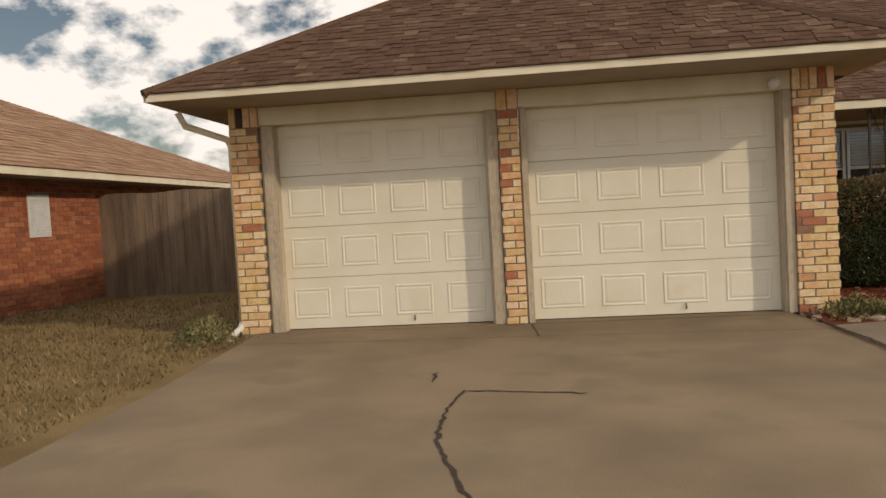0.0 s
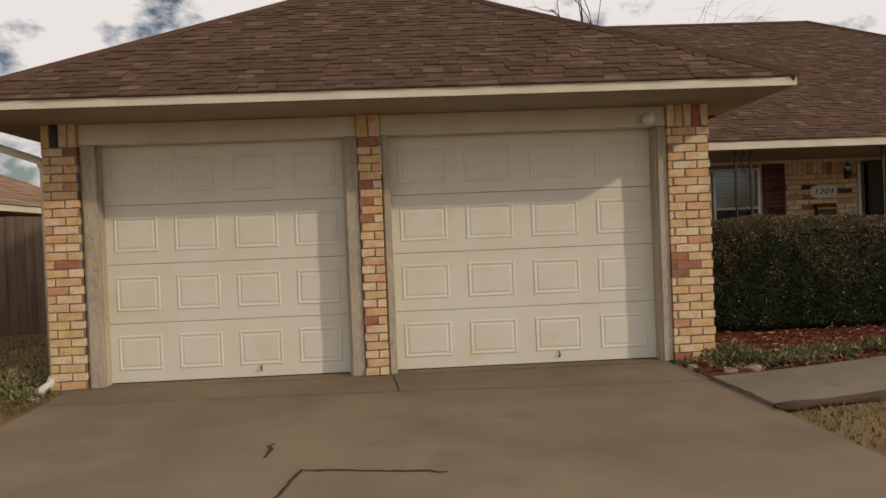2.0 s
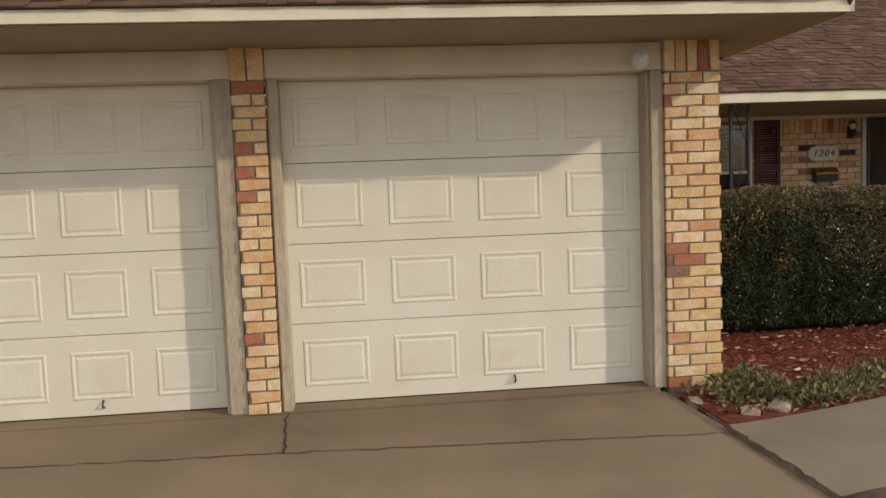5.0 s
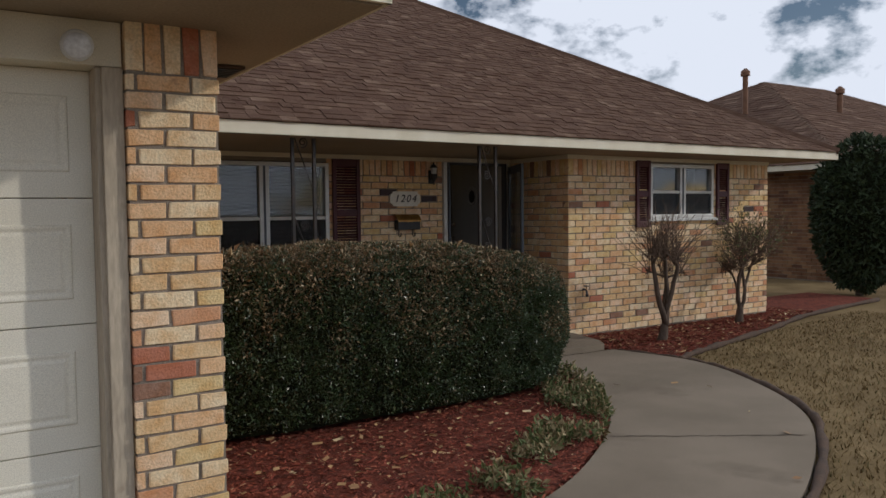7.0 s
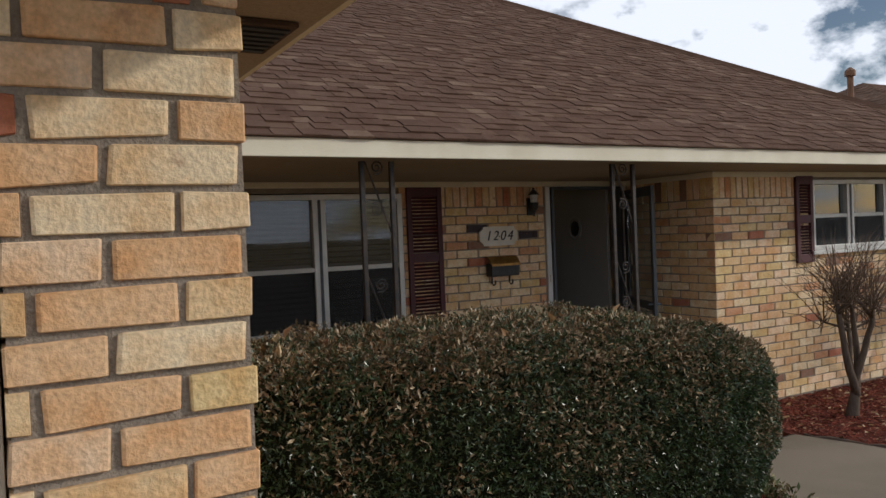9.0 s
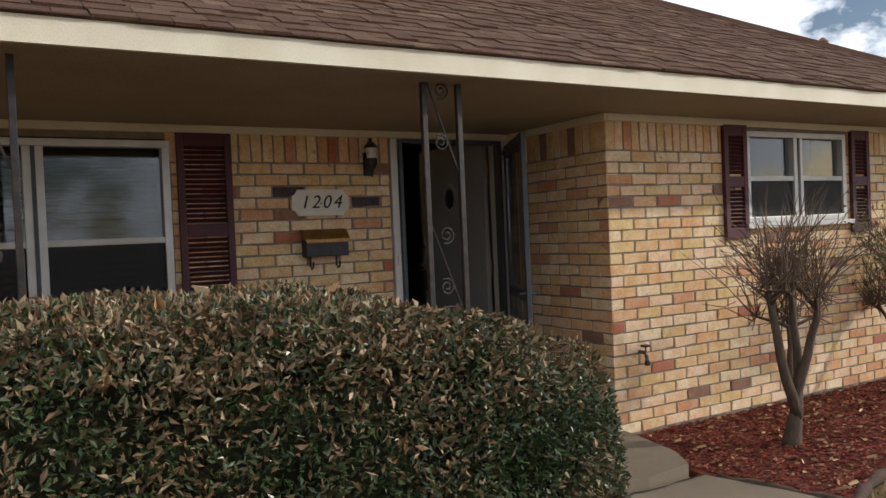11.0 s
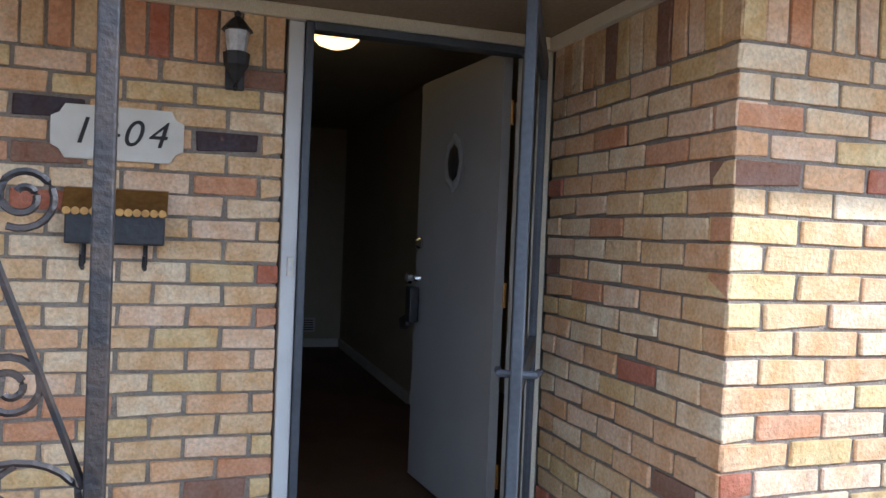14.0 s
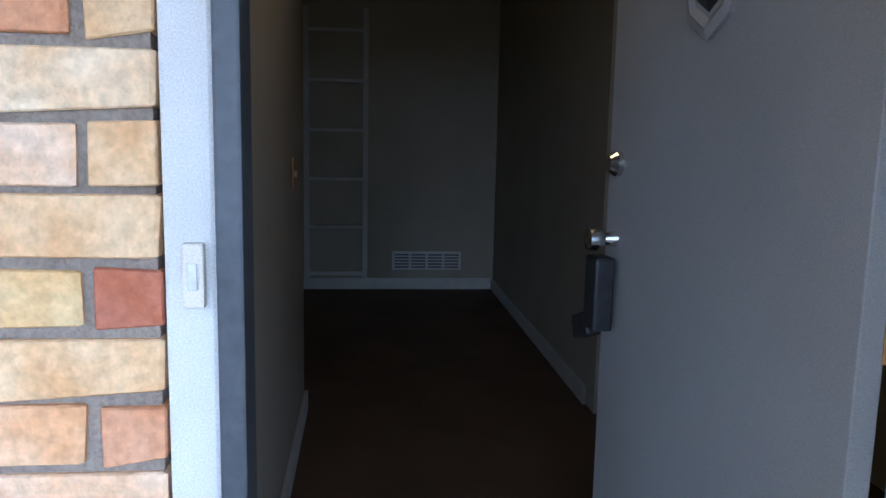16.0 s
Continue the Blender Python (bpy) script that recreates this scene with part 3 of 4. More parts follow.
for a in (("wall_garage_back", -2.89, 2.9, 4.5, 4.6, 0, 2.2), ("wall_wing_right", 11.82, 11.92, 3.46, 12, 0, 2.2), ("wall_house_back", -3.1, 11.9, 12.0, 12.1, 0, 2.2),
          ("wall_lintel", 7.05, 8.12, 4.47, 4.6, 2.19, 2.3), ("wall_entry_return", 8.071, 8.12, 4.47, 4.6, 0.0, 2.19), ("wall_garage_head", -2.71, 2.545, 0.02, 0.1, 2.16, 2.36)):
    tagged(part(a[0], B(*a[1:]), M["trim"] if "head" in a[0] or "lintel" in a[0] or "return" in a[0] else M["mortar"]), "plain wall closing the house", "wall", kind="structure")

# ---- roofs ----
EZ, EM = 2.42, 2.30


def roof_plane(root, name, corners, nearfirst=0, tab=0.14, course=0.108):
    """A slope with eave corners a, b and ridge corners d, c above them, covered with shingles."""
    a, b, c, d = [Vector(p) for p in corners]
    bm = bmesh.new()
    pts = [a, b, c, d] if (c - d).length > 0.01 else [a, b, c]
    nrm = (b - a).cross(c - a).normalized()
    if nrm.z < 0:
        nrm = -nrm
    lo = [bm.verts.new(p - nrm * 0.06) for p in pts]
    hi = [bm.verts.new(p) for p in pts]
    bm.faces.new(hi)
    bm.faces.new(lo[::-1])
    for i in range(len(pts)):
        j = (i + 1) % len(pts)
        bm.faces.new((lo[i], lo[j], hi[j], hi[i]))
    bmesh.ops.recalc_face_normals(bm, faces=bm.faces[:])
    part(name, bm, M["roof"], root)
    ex = (b - a).normalized()
    up = nrm.cross(ex).normalized()
    if up.z < 0:
        up = -up
    H = (c - a).dot(up)
    W = (b - a).length
    dl, dr = (d - a).dot(ex), (c - a).dot(ex)
    return a, ex, up, nrm, H, W, dl, dr, tab, course, nearfirst


ROOFS = []
ROOF_MAT = {}


def lay_shingles():
    r = np.random.default_rng(5)
    bm = bmesh.new()
    box(bm, -0.5, 0.5, 0, 1, -0.5, 0.5)
    one = mesh_of("shingle", bm, M["shingle"])
    cv = [tuple(v.co) for v in one.vertices]
    cf = [tuple(p.vertices) for p in one.polygons]
    for root, (a, ex, up, nrm, H, W, dl, dr, tab, course, near) in ROOFS:
        vs, fs = [], []
        made = 0
        rows = int(H / course)
        rot = Matrix((ex, up, nrm)).transposed().to_4x4()
        for k in range(rows):
            h = k * course
            k1 = min(h + course, H)
            u0, u1 = max(dl * k1 / H, dl * h / H), min(W + (dr - W) * k1 / H, W + (dr - W) * h / H)
            u = u0 + r.uniform(-0.3, 0) * tab
            while u < u1:
                w = tab * r.uniform(0.7, 1.3)
                p, q = max(u, u0), min(u + w, u1)
                u += w
                if q - p < 0.03:
                    continue
                th = r.choice((0.006, 0.009, 0.014))
                m = Matrix.Translation(a + ex * ((p + q) / 2) + up * (h - 0.02 + r.normal() * 0.003) + nrm * (0.010 + th * 0.4)) @ rot @ Matrix.Rotation(-0.05, 4, "X") @ Matrix.Diagonal((q - p - 0.004, course * 1.18, th, 1))
                if made < near:
                    ob = new("shingle", one)
                    ob.parent = root
                    ob.matrix_parent_inverse = root.matrix_basis.inverted()
                    ob.matrix_basis = m
                    made += 1
                else:
                    i = len(vs)
                    vs += [tuple(m @ Vector(c)) for c in cv]
                    fs += [tuple(i + x for x in f) for f in cf]
        if vs:
            quads("shingle_field", vs, fs, M[ROOF_MAT.get(root.name, "shingle_i")], "", "", root)


def fascia(root, name, p, q, inward, drop=0.075):
    """The board along an eave, with a thin drip edge above it."""
    p, q, n = Vector(p), Vector(q), Vector(inward)
    ex = (q - p).normalized()
    rot = Matrix((ex, n, Vector((0, 0, 1)))).transposed().to_4x4()
    m = Matrix.Translation((p + q) / 2) @ rot
    L = (q - p).length / 2
    part(name, box(bmesh.new(), -L, L, 0.0, 0.022, -drop, -0.005, m=m), M["trim"], root)
    part("drip_edge", box(bmesh.new(), -L, L, -0.012, 0.03, -0.004, 0.012, m=m), M["edging"], root)


gar = thing("garage_roof", "brown shingled hip roof over the garage", "roof")
GX0, GX1, GY, GM = -3.54, 3.38, -0.96, 0.58
gp = (GX1 - GX0) / 2
peak = ((GX0 + GX1) / 2, GY + gp, EZ + gp * GM)
back = (peak[0], 7.0, peak[2])
ROOFS.append((gar, roof_plane(gar, "front_slope", [(GX0, GY, EZ), (GX1, GY, EZ), peak, peak], 300)))
ROOFS.append((gar, roof_plane(gar, "left_slope", [(GX0, 7.0, EZ), (GX0, GY, EZ), peak, back])))
ROOFS.append((gar, roof_plane(gar, "right_slope", [(GX1, GY, EZ), (GX1, 7.0, EZ), back, peak])))
fascia(gar, "fascia", (GX0, GY, EZ), (GX1, GY, EZ), (0, 1, 0))
fascia(gar, "fascia", (GX1, GY, EZ), (GX1, 2.75, EZ), (-1, 0, 0))
fascia(gar, "fascia", (GX0, 7, EZ), (GX0, GY, EZ), (1, 0, 0))
mainr = thing("house_roof", "brown shingled hip roof over the house", "roof")
MX0, MX1, MY, MM = 0.9, 12.42, 2.6, 0.53
ry = 8.1
rz_ = EM + (ry - MY) * MM
ROOFS.append((mainr, roof_plane(mainr, "front_slope", [(1.0, MY, EM), (MX1, MY, EM), (8.3, ry, rz_), (1.0, ry, rz_)], 300)))
ROOFS.append((mainr, roof_plane(mainr, "right_slope", [(MX1, MY, EM), (MX1, 13.4, EM), (8.3, ry, rz_), (8.3, ry, rz_)], 0, 0.4, 0.2)))
roof_plane(mainr, "back_slope", [(MX1, 13.4, EM), (MX0, 13.4, EM), (MX0, ry, rz_), (8.3, ry, rz_)])
part("ridge_cap", tube(bmesh.new(), [(MX0, ry, rz_), (8.3, ry, rz_)], 0.05, 6), M["shingle_i"], mainr)
part("hip_cap", tube(bmesh.new(), [(8.3, ry, rz_), (MX1, MY, EM)], 0.06, 6), M["shingle_i"], mainr)
part("hip_cap", tube(bmesh.new(), [peak, (GX1, GY, EZ)], 0.05, 6), M["shingle_i"], gar)
part("hip_cap", tube(bmesh.new(), [peak, (GX0, GY, EZ)], 0.05, 6), M["shingle_i"], gar)
fascia(mainr, "fascia", (GX1 + 0.01, MY, EM), (MX1, MY, EM), (0, 1, 0), 0.107)
fascia(mainr, "fascia", (MX1, MY, EM), (MX1, 13.4, EM), (-1, 0, 0), 0.107)
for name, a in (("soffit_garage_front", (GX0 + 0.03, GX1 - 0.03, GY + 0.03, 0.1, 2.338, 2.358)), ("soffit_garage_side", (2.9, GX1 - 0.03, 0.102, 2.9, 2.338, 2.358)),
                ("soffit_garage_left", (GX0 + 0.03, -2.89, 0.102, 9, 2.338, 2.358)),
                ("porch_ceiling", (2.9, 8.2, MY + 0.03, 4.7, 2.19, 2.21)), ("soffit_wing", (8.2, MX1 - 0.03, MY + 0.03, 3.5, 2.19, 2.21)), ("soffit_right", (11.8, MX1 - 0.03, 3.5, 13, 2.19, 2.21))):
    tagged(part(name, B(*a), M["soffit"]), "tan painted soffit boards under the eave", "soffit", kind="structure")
for a in ((2.94, 8.088, 4.432, 4.459, 2.14, 2.189), (8.09, 8.118, 3.322, 4.459, 2.14, 2.189), (8.12, 11.9, 3.322, 3.349, 2.14, 2.189)):
    tagged(part("trim", B(*a, bevel=0.004), M["trim"]), "cream painted board along the top of the brick wall", "trim", kind="structure")
sv = thing("soffit_vent", "dark rectangular soffit vent", "vent", (3.2, 0.7, 2.322))
part("frame", B(-0.1, 0.1, -0.17, 0.17, 0, 0.012), M["edging"], sv)
for k in range(6):
    part("slat", B(-0.085, 0.085, -0.14 + k * 0.05, -0.115 + k * 0.05, -0.006, 0.001), M["black"], sv)


# ---- garage doors ----
def garage_door(x0, label):
    root = thing("garage_door", label, "garage door", (x0, 0, 0.012), group="garage doors")
    W = 2.44
    for row in range(4):
        z0, z1 = row * 0.536, (row + 1) * 0.536 - 0.004
        sec = part("section", B(0, W, 0.0, 0.045, z0, z1, bevel=0.003), M["door"], root)
        for col in range(4):
            u0, u1, v0, v1 = col * 0.61 + 0.085, col * 0.61 + 0.525, z0 + 0.105, z1 - 0.105
            bm = bmesh.new()
            def ring(i, dy):
                return [bm.verts.new(p) for p in ((u0 + i, dy, v0 + i), (u1 - i, dy, v0 + i), (u1 - i, dy, v1 - i), (u0 + i, dy, v1 - i))]
            rs = [ring(0, 0.002), ring(0.008, -0.0065), ring(0.018, -0.0065), ring(0.03, -0.002), ring(0.036, -0.002), ring(0.05, -0.006)]
            for p, q in zip(rs, rs[1:]):
                for k in range(4):
                    bm.faces.new((p[k], p[(k + 1) % 4], q[(k + 1) % 4], q[k]))
            bm.faces.new(rs[-1])
            part("raised_panel", bm, M["door"], sec)
    part("bottom_seal", B(0, W, 0.002, 0.04, -0.012, 0.0), M["rubber"], root)
    part("lift_handle", tube(bmesh.new(), [(1.52, -0.004, 0.05), (1.52, -0.035, 0.07), (1.52, -0.004, 0.10)], 0.008, 6), M["edging"], root)
    return root


garage_door(0.0, "cream paneled steel garage door, closed")
garage_door(-2.58, "cream paneled steel garage door, closed").scale.x = 0.89
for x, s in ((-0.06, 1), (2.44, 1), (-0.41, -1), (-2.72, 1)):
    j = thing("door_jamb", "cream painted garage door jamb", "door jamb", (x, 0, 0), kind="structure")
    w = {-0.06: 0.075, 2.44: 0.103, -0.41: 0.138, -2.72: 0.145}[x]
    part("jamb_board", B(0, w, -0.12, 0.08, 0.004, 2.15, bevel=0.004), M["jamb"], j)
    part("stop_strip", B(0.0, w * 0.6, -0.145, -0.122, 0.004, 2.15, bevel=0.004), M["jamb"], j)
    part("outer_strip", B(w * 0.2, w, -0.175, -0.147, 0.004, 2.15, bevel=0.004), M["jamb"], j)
for x0, x1 in ((-2.718, -0.272), (-0.058, 2.543)):
    tagged(part("header_trim", B(x0, x1, -0.16, 0.015, 2.154, 2.336, bevel=0.004), M["trim"]), "cream header board over the garage door", "header", kind="structure")
fl = thing("floodlight", "small round white floodlight under the soffit", "floodlight", (2.36, -0.2, 2.225))
part("base", B(-0.03, 0.03, 0.0, 0.05, -0.03, 0.03, bevel=0.006), M["white"], fl)
part("reflector", lathe(bmesh.new(), [(0.02, 0.0), (0.05, 0.03), (0.062, 0.07), (0.058, 0.085)], 20, pose(0, 0, 0, 105, 0, 0)), M["white"], fl, smooth=True)
part("lens", lathe(bmesh.new(), [(0.056, 0.078), (0.045, 0.09), (0.01, 0.096)], 20, pose(0, 0, 0, 105, 0, 0)), M["flood"], fl, smooth=True)
ds = thing("downspout", "white metal downspout at the garage corner", "downspout", (0, 0, 0))
part("pipe", tube(bmesh.new(), [(-3.03, -0.15, 0.1), (-3.03, -0.15, 1.95), (-3.05, -0.2, 2.03), (-3.33, -0.55, 2.15), (-3.38, -0.6, 2.28)], 0.035, 8), M["trim"], ds, smooth=True)
part("elbow", tube(bmesh.new(), [(-3.03, -0.15, 0.12), (-3.04, -0.2, 0.06), (-3.07, -0.36, 0.02)], 0.037, 8), M["white"], ds, smooth=True)


# ---- windows with shutters ----
def window(name, label, x, y, w, z0, z1, sash_drop, blind):
    root = thing(name, label, "window", (x, y, z0), kind="structure")
    h = z1 - z0
    f = 0.045
    fr = part("window_frame", B(0, w, -0.012, 0.07, 0, f, bevel=0.004), M["alum"], root)
    for a in ((0, w, -0.012, 0.07, h - f, h), (0, f, -0.012, 0.07, f, h - f), (w - f, w, -0.012, 0.07, f, h - f), (w / 2 - 0.055, w / 2 + 0.055, -0.012, 0.07, f, h - f)):
        part("window_frame", B(*a, bevel=0.004), M["alum"], root)
    part("mullion_groove", B(w / 2 - 0.012, w / 2 + 0.012, -0.018, -0.0125, f, h - f), M["greymet"], root)
    part("window_sill", B(-0.04, w + 0.04, -0.05, 0.06, -0.04, -0.002, bevel=0.005), M["white"], root)
    for u0, u1 in ((f, w / 2 - 0.055), (w / 2 + 0.055, w - f)):
        part("meeting_rail", B(u0, u1, -0.005, 0.03, sash_drop - 0.018, sash_drop + 0.018, bevel=0.003), M["white"], root)
        for v0, v1, d in ((f, sash_drop - 0.018, 0.02), (sash_drop + 0.018, h - f, 0.035)):
            p = part("pane", B(u0, u1, d, d + 0.004, v0, v1), M["glass"], root)
            p.visible_shadow = False
        part("insect_screen", B(u0, u1, 0.008, 0.010, f, sash_drop - 0.018), M["screen"], root)
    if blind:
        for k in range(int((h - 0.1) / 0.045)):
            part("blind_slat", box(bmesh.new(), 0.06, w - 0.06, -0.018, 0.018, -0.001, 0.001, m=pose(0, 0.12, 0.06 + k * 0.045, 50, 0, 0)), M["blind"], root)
    # flat sheet behind the panes; the room's darkness is in its colour
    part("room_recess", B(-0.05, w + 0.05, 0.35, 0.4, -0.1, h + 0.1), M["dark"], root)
    return root


def shutter(x, y, w, z0, z1):
    root = thing("shutter", "dark maroon louvered wooden shutter beside the window", "shutter", (x, y, z0), group="window shutters")
    h = z1 - z0
    for a in ((0, 0.045, -0.034, -0.003, 0, h), (w - 0.045, w, -0.034, -0.003, 0, h)):
        part("stile", B(*a, bevel=0.004), M["maroon"], root)
    for zc in (0.04, h * 0.5, h - 0.04):
        part("rail", B(0.045, w - 0.045, -0.032, -0.003, zc - 0.04, zc + 0.04, bevel=0.004), M["maroon"], root)
    n = int(h / 0.034)
    for k in range(n):
        zc = 0.09 + k * (h - 0.18) / (n - 1)
        if abs(zc - h * 0.5) > 0.05:
            part("louver", box(bmesh.new(), 0.046, w - 0.046, -0.016, 0.016, -0.0025, 0.0025, m=pose(0, -0.017, zc, -38, 0, 0)), M["maroon"], root)


window("window_1", "white double window behind the porch", 4.06, 4.46, 1.50, 0.95, 2.09, 0.53, True)
shutter(3.74, 4.46, 0.30, 0.92, 2.14)
shutter(5.60, 4.46, 0.34, 0.92, 2.14)
window("window_2", "white double window reflecting the sky", 9.49, 3.35, 1.23, 1.42, 2.115, 0.335, False)
shutter(9.23, 3.35, 0.25, 1.31, 2.15)
shutter(10.77, 3.35, 0.25, 1.31, 2.15)


# ---- porch: iron posts ----
def scroll(cx, cz, r0, turns, start, sign):
    """A flat spiral in the xz plane."""
    n = int(22 * turns)
    return [(cx + sign * r0 * (1 - 0.8 * k / n) * math.cos(start + 2 * math.pi * turns * k / n), 0, cz + r0 * (1 - 0.8 * k / n) * math.sin(start + 2 * math.pi * turns * k / n)) for k in range(n + 1)]


def iron_post(x, y):
    root = thing("porch_post", "black wrought iron porch post with scrollwork", "porch post", (x, y, 0.075), group="porch posts")
    h = 2.115
    for u in (0.0, 0.2):
        part("upright", B(u - 0.014, u + 0.014, -0.014, 0.014, 0, h, bevel=0.003), M["iron"], root)
    part("base_bar", B(-0.02, 0.22, -0.018, 0.018, 0, 0.012), M["iron"], root)
    for k in range(3):
        z = 0.28 + k * 0.72
        bar = [(0.014 + 0.172 * t, 0, z + 0.42 - 0.46 * t) for t in (0, 0.25, 0.5, 0.75, 1)]
        part("diagonal_bar", tube(bmesh.new(), bar, 0.006, 5), M["iron"], root)
        part("scroll", tube(bmesh.new(), scroll(0.10, z + 0.36, 0.045, 1.7, -2.0, 1), 0.0055, 5), M["iron"], root)
        part("scroll", tube(bmesh.new(), scroll(0.09, z + 0.10, 0.045, 1.7, 1.0, -1), 0.0055, 5), M["iron"], root)
        if z + 0.62 < h:
            for dz in (-0.06, 0.545 - 0.72):
                c = z + dz
                part("ring", tube(bmesh.new(), [(0.1 + 0.082 * math.cos(a), 0, c + 0.06 * math.sin(a)) for a in np.linspace(0, 2 * math.pi, 25)], 0.0055, 5), M["iron"], root)
                part("s_curve", tube(bmesh.new(), [(0.1 + 0.028 * math.sin(2 * math.pi * t), 0, c - 0.055 + 0.11 * t) for t in np.linspace(0, 1, 12)], 0.005, 5), M["iron"], root)
    return root


iron_post(6.45, 2.80)
iron_post(4.47, 2.80)

# ---- entry ----
en = thing("door_frame", "white painted entry door frame", "door frame", (7.08, 4.46, 0.075), kind="structure")
part("casing", B(0.0, 0.055, -0.02, 0.14, 0, 2.06, bevel=0.006), M["white"], en)
part("casing", B(0.945, 0.99, -0.02, 0.14, 0, 2.06, bevel=0.006), M["white"], en)
part("head", B(0.0, 0.99, -0.02, 0.14, 2.062, 2.11, bevel=0.006), M["white"], en)
part("storm_frame", B(0.057, 0.085, -0.045, 0.03, 0.06, 2.06, bevel=0.004), M["greymet"], en)
part("storm_frame", B(0.915, 0.943, -0.045, 0.03, 0.06, 2.06, bevel=0.004), M["greymet"], en)
part("storm_frame", B(0.087, 0.913, -0.045, 0.03, 2.03, 2.06, bevel=0.004), M["greymet"], en)
part("threshold", B(0.0, 0.99, -0.05, 0.16, -0.0, 0.055, bevel=0.008), M["white"], en)
part("sill_plate", B(0.06, 0.94, -0.01, 0.15, 0.057, 0.075, bevel=0.004), M["alum"], en)

leaf = thing("entry_door", "pale grey entry door standing wide open", "door", (7.985, 4.60, 0.16), 95)
part("leaf", B(0, 0.90, -0.02, 0.022, 0, 2.0, bevel=0.003), M["leafdoor"], leaf)
vw = part("viewer_frame", lathe(bmesh.new(), [(0.115, 0), (0.12, 0.012), (0.10, 0.018), (0.085, 0.010)], 8, pose(0.45, 0.022, 1.57, -90, 0, 0) @ Matrix.Diagonal((0.85, 1.15, 1, 1))), M["leafdoor"], leaf)
part("viewer_glass", lathe(bmesh.new(), [(0.086, 0.006), (0.06, 0.016), (0.02, 0.02)], 8, pose(0.45, 0.022, 1.57, -90, 0, 0) @ Matrix.Diagonal((0.85, 1.15, 1, 1))), M["black"], leaf, "dark leaded glass")
part("deadbolt", lathe(bmesh.new(), [(0.03, 0), (0.03, 0.012), (0.018, 0.028), (0.005, 0.03)], 16, pose(0.84, 0.022, 1.19, -90, 0, 0)), M["chrome"], leaf)
part("knob", lathe(bmesh.new(), [(0.02, 0), (0.014, 0.03), (0.028, 0.05), (0.026, 0.07), (0.008, 0.078)], 16, pose(0.84, 0.022, 1.01, -90, 0, 0)), M["chrome"], leaf)
lb = part("lock_box", B(0.80, 0.87, 0.035, 0.085, 0.79, 0.97, bevel=0.008), M["black"], leaf, "black key lock box hanging on the knob")
part("lock_tray", box(bmesh.new(), -0.03, 0.03, -0.02, 0.02, -0.10, 0.0, bevel=0.006, m=pose(0.86, 0.06, 0.80, 0, -70, 0)), M["black"], leaf)
for z in (0.25, 1.0, 1.75):
    part("hinge", tube(bmesh.new(), [(0.0, -0.024, z - 0.05), (0.0, -0.024, z + 0.05)], 0.008, 6), M["brass"], leaf)

st = thing("storm_door", "grey aluminium storm door with glass, swung open", "storm door", (8.05, 4.40, 0.10), 242.5)
for nm, a in (("stile", (0, 0.07, -0.016, 0.016, 0, 1.99)), ("stile", (0.84, 0.90, -0.016, 0.016, 0, 1.99)), ("rail", (0.07, 0.84, -0.016, 0.016, 0, 0.14)),
              ("rail", (0.07, 0.84, -0.016, 0.016, 0.86, 0.93)), ("rail", (0.07, 0.84, -0.016, 0.016, 1.90, 1.99))):
    part(nm, B(*a, bevel=0.004), M["greymet"], st)
for v0, v1 in ((0.14, 0.86), (0.93, 1.90)):
    p = part("pane", B(0.07, 0.84, -0.002, 0.002, v0, v1), M["glass"], st)
    p.visible_shadow = False
part("weather_strip", B(0.07, 0.085, -0.02, -0.0165, 0.16, 1.9), M["rubber"], st)
part("latch", tube(bmesh.new(), [(0.86, 0.016, 0.92), (0.86, 0.05, 0.92), (0.80, 0.06, 0.92)], 0.011, 8), M["greymet"], st)
part("latch", tube(bmesh.new(), [(0.86, -0.016, 0.92), (0.86, -0.05, 0.92), (0.80, -0.06, 0.92)], 0.011, 8), M["greymet"], st)
part("closer", tube(bmesh.new(), [(0.10, -0.03, 1.93), (0.36, -0.05, 1.93)], 0.014, 8), M["black"], st)

# ---- hallway ----
for name, a, m in (("floor", (5.9, 9.3, 4.56, 10.2, 0.05, 0.14), "hallfloor"), ("wall_hall_right", (8.35, 8.47, 7.0, 10.0, 0.1, 2.5), "plaster"), ("wall_hall_entry", (9.2, 9.3, 4.62, 10.0, 0.1, 2.5), "plaster"), ("wall_hall_front", (8.07, 9.3, 4.602, 4.65, 0.1, 2.5), "plaster"),
                   ("wall_hall_left", (6.92, 7.02, 4.62, 7.12, 0.1, 2.5), "plaster"), ("wall_hall_back", (5.9, 9.3, 9.9, 10.0, 0.1, 2.5), "plaster"), ("wall_hall_far", (5.8, 5.9, 4.6, 10.0, 0.1, 2.5), "plaster"),
                   ("ceiling", (5.8, 9.4, 4.6, 10.0, 2.46, 2.52), "plaster"), ("wall_hall_over_door", (6.92, 8.07, 4.601, 4.618, 2.2, 2.46), "plaster")):
    tagged(part(name, B(*a), M[m]), "dark brown hall floor" if name == "floor" else "plain cream hallway surface", "floor" if name == "floor" else "wall", kind="structure")
for a in ((8.332, 8.348, 7.12, 9.88, 0.14, 0.23), (7.022, 7.038, 4.62, 7.12, 0.14, 0.23), (5.9, 8.33, 9.882, 9.898, 0.14, 0.23)):
    tagged(part("baseboard", B(*a, bevel=0.003), M["white"]), "white baseboard in the hall", "baseboard", kind="structure")
sh = thing("built_in_shelf", "white built-in shelves in the hall's end wall", "shelf", (6.86, 9.89, 0.24))
part("side_board", B(-0.04, 0, -0.06, 0, 0, 2.1), M["white"], sh)
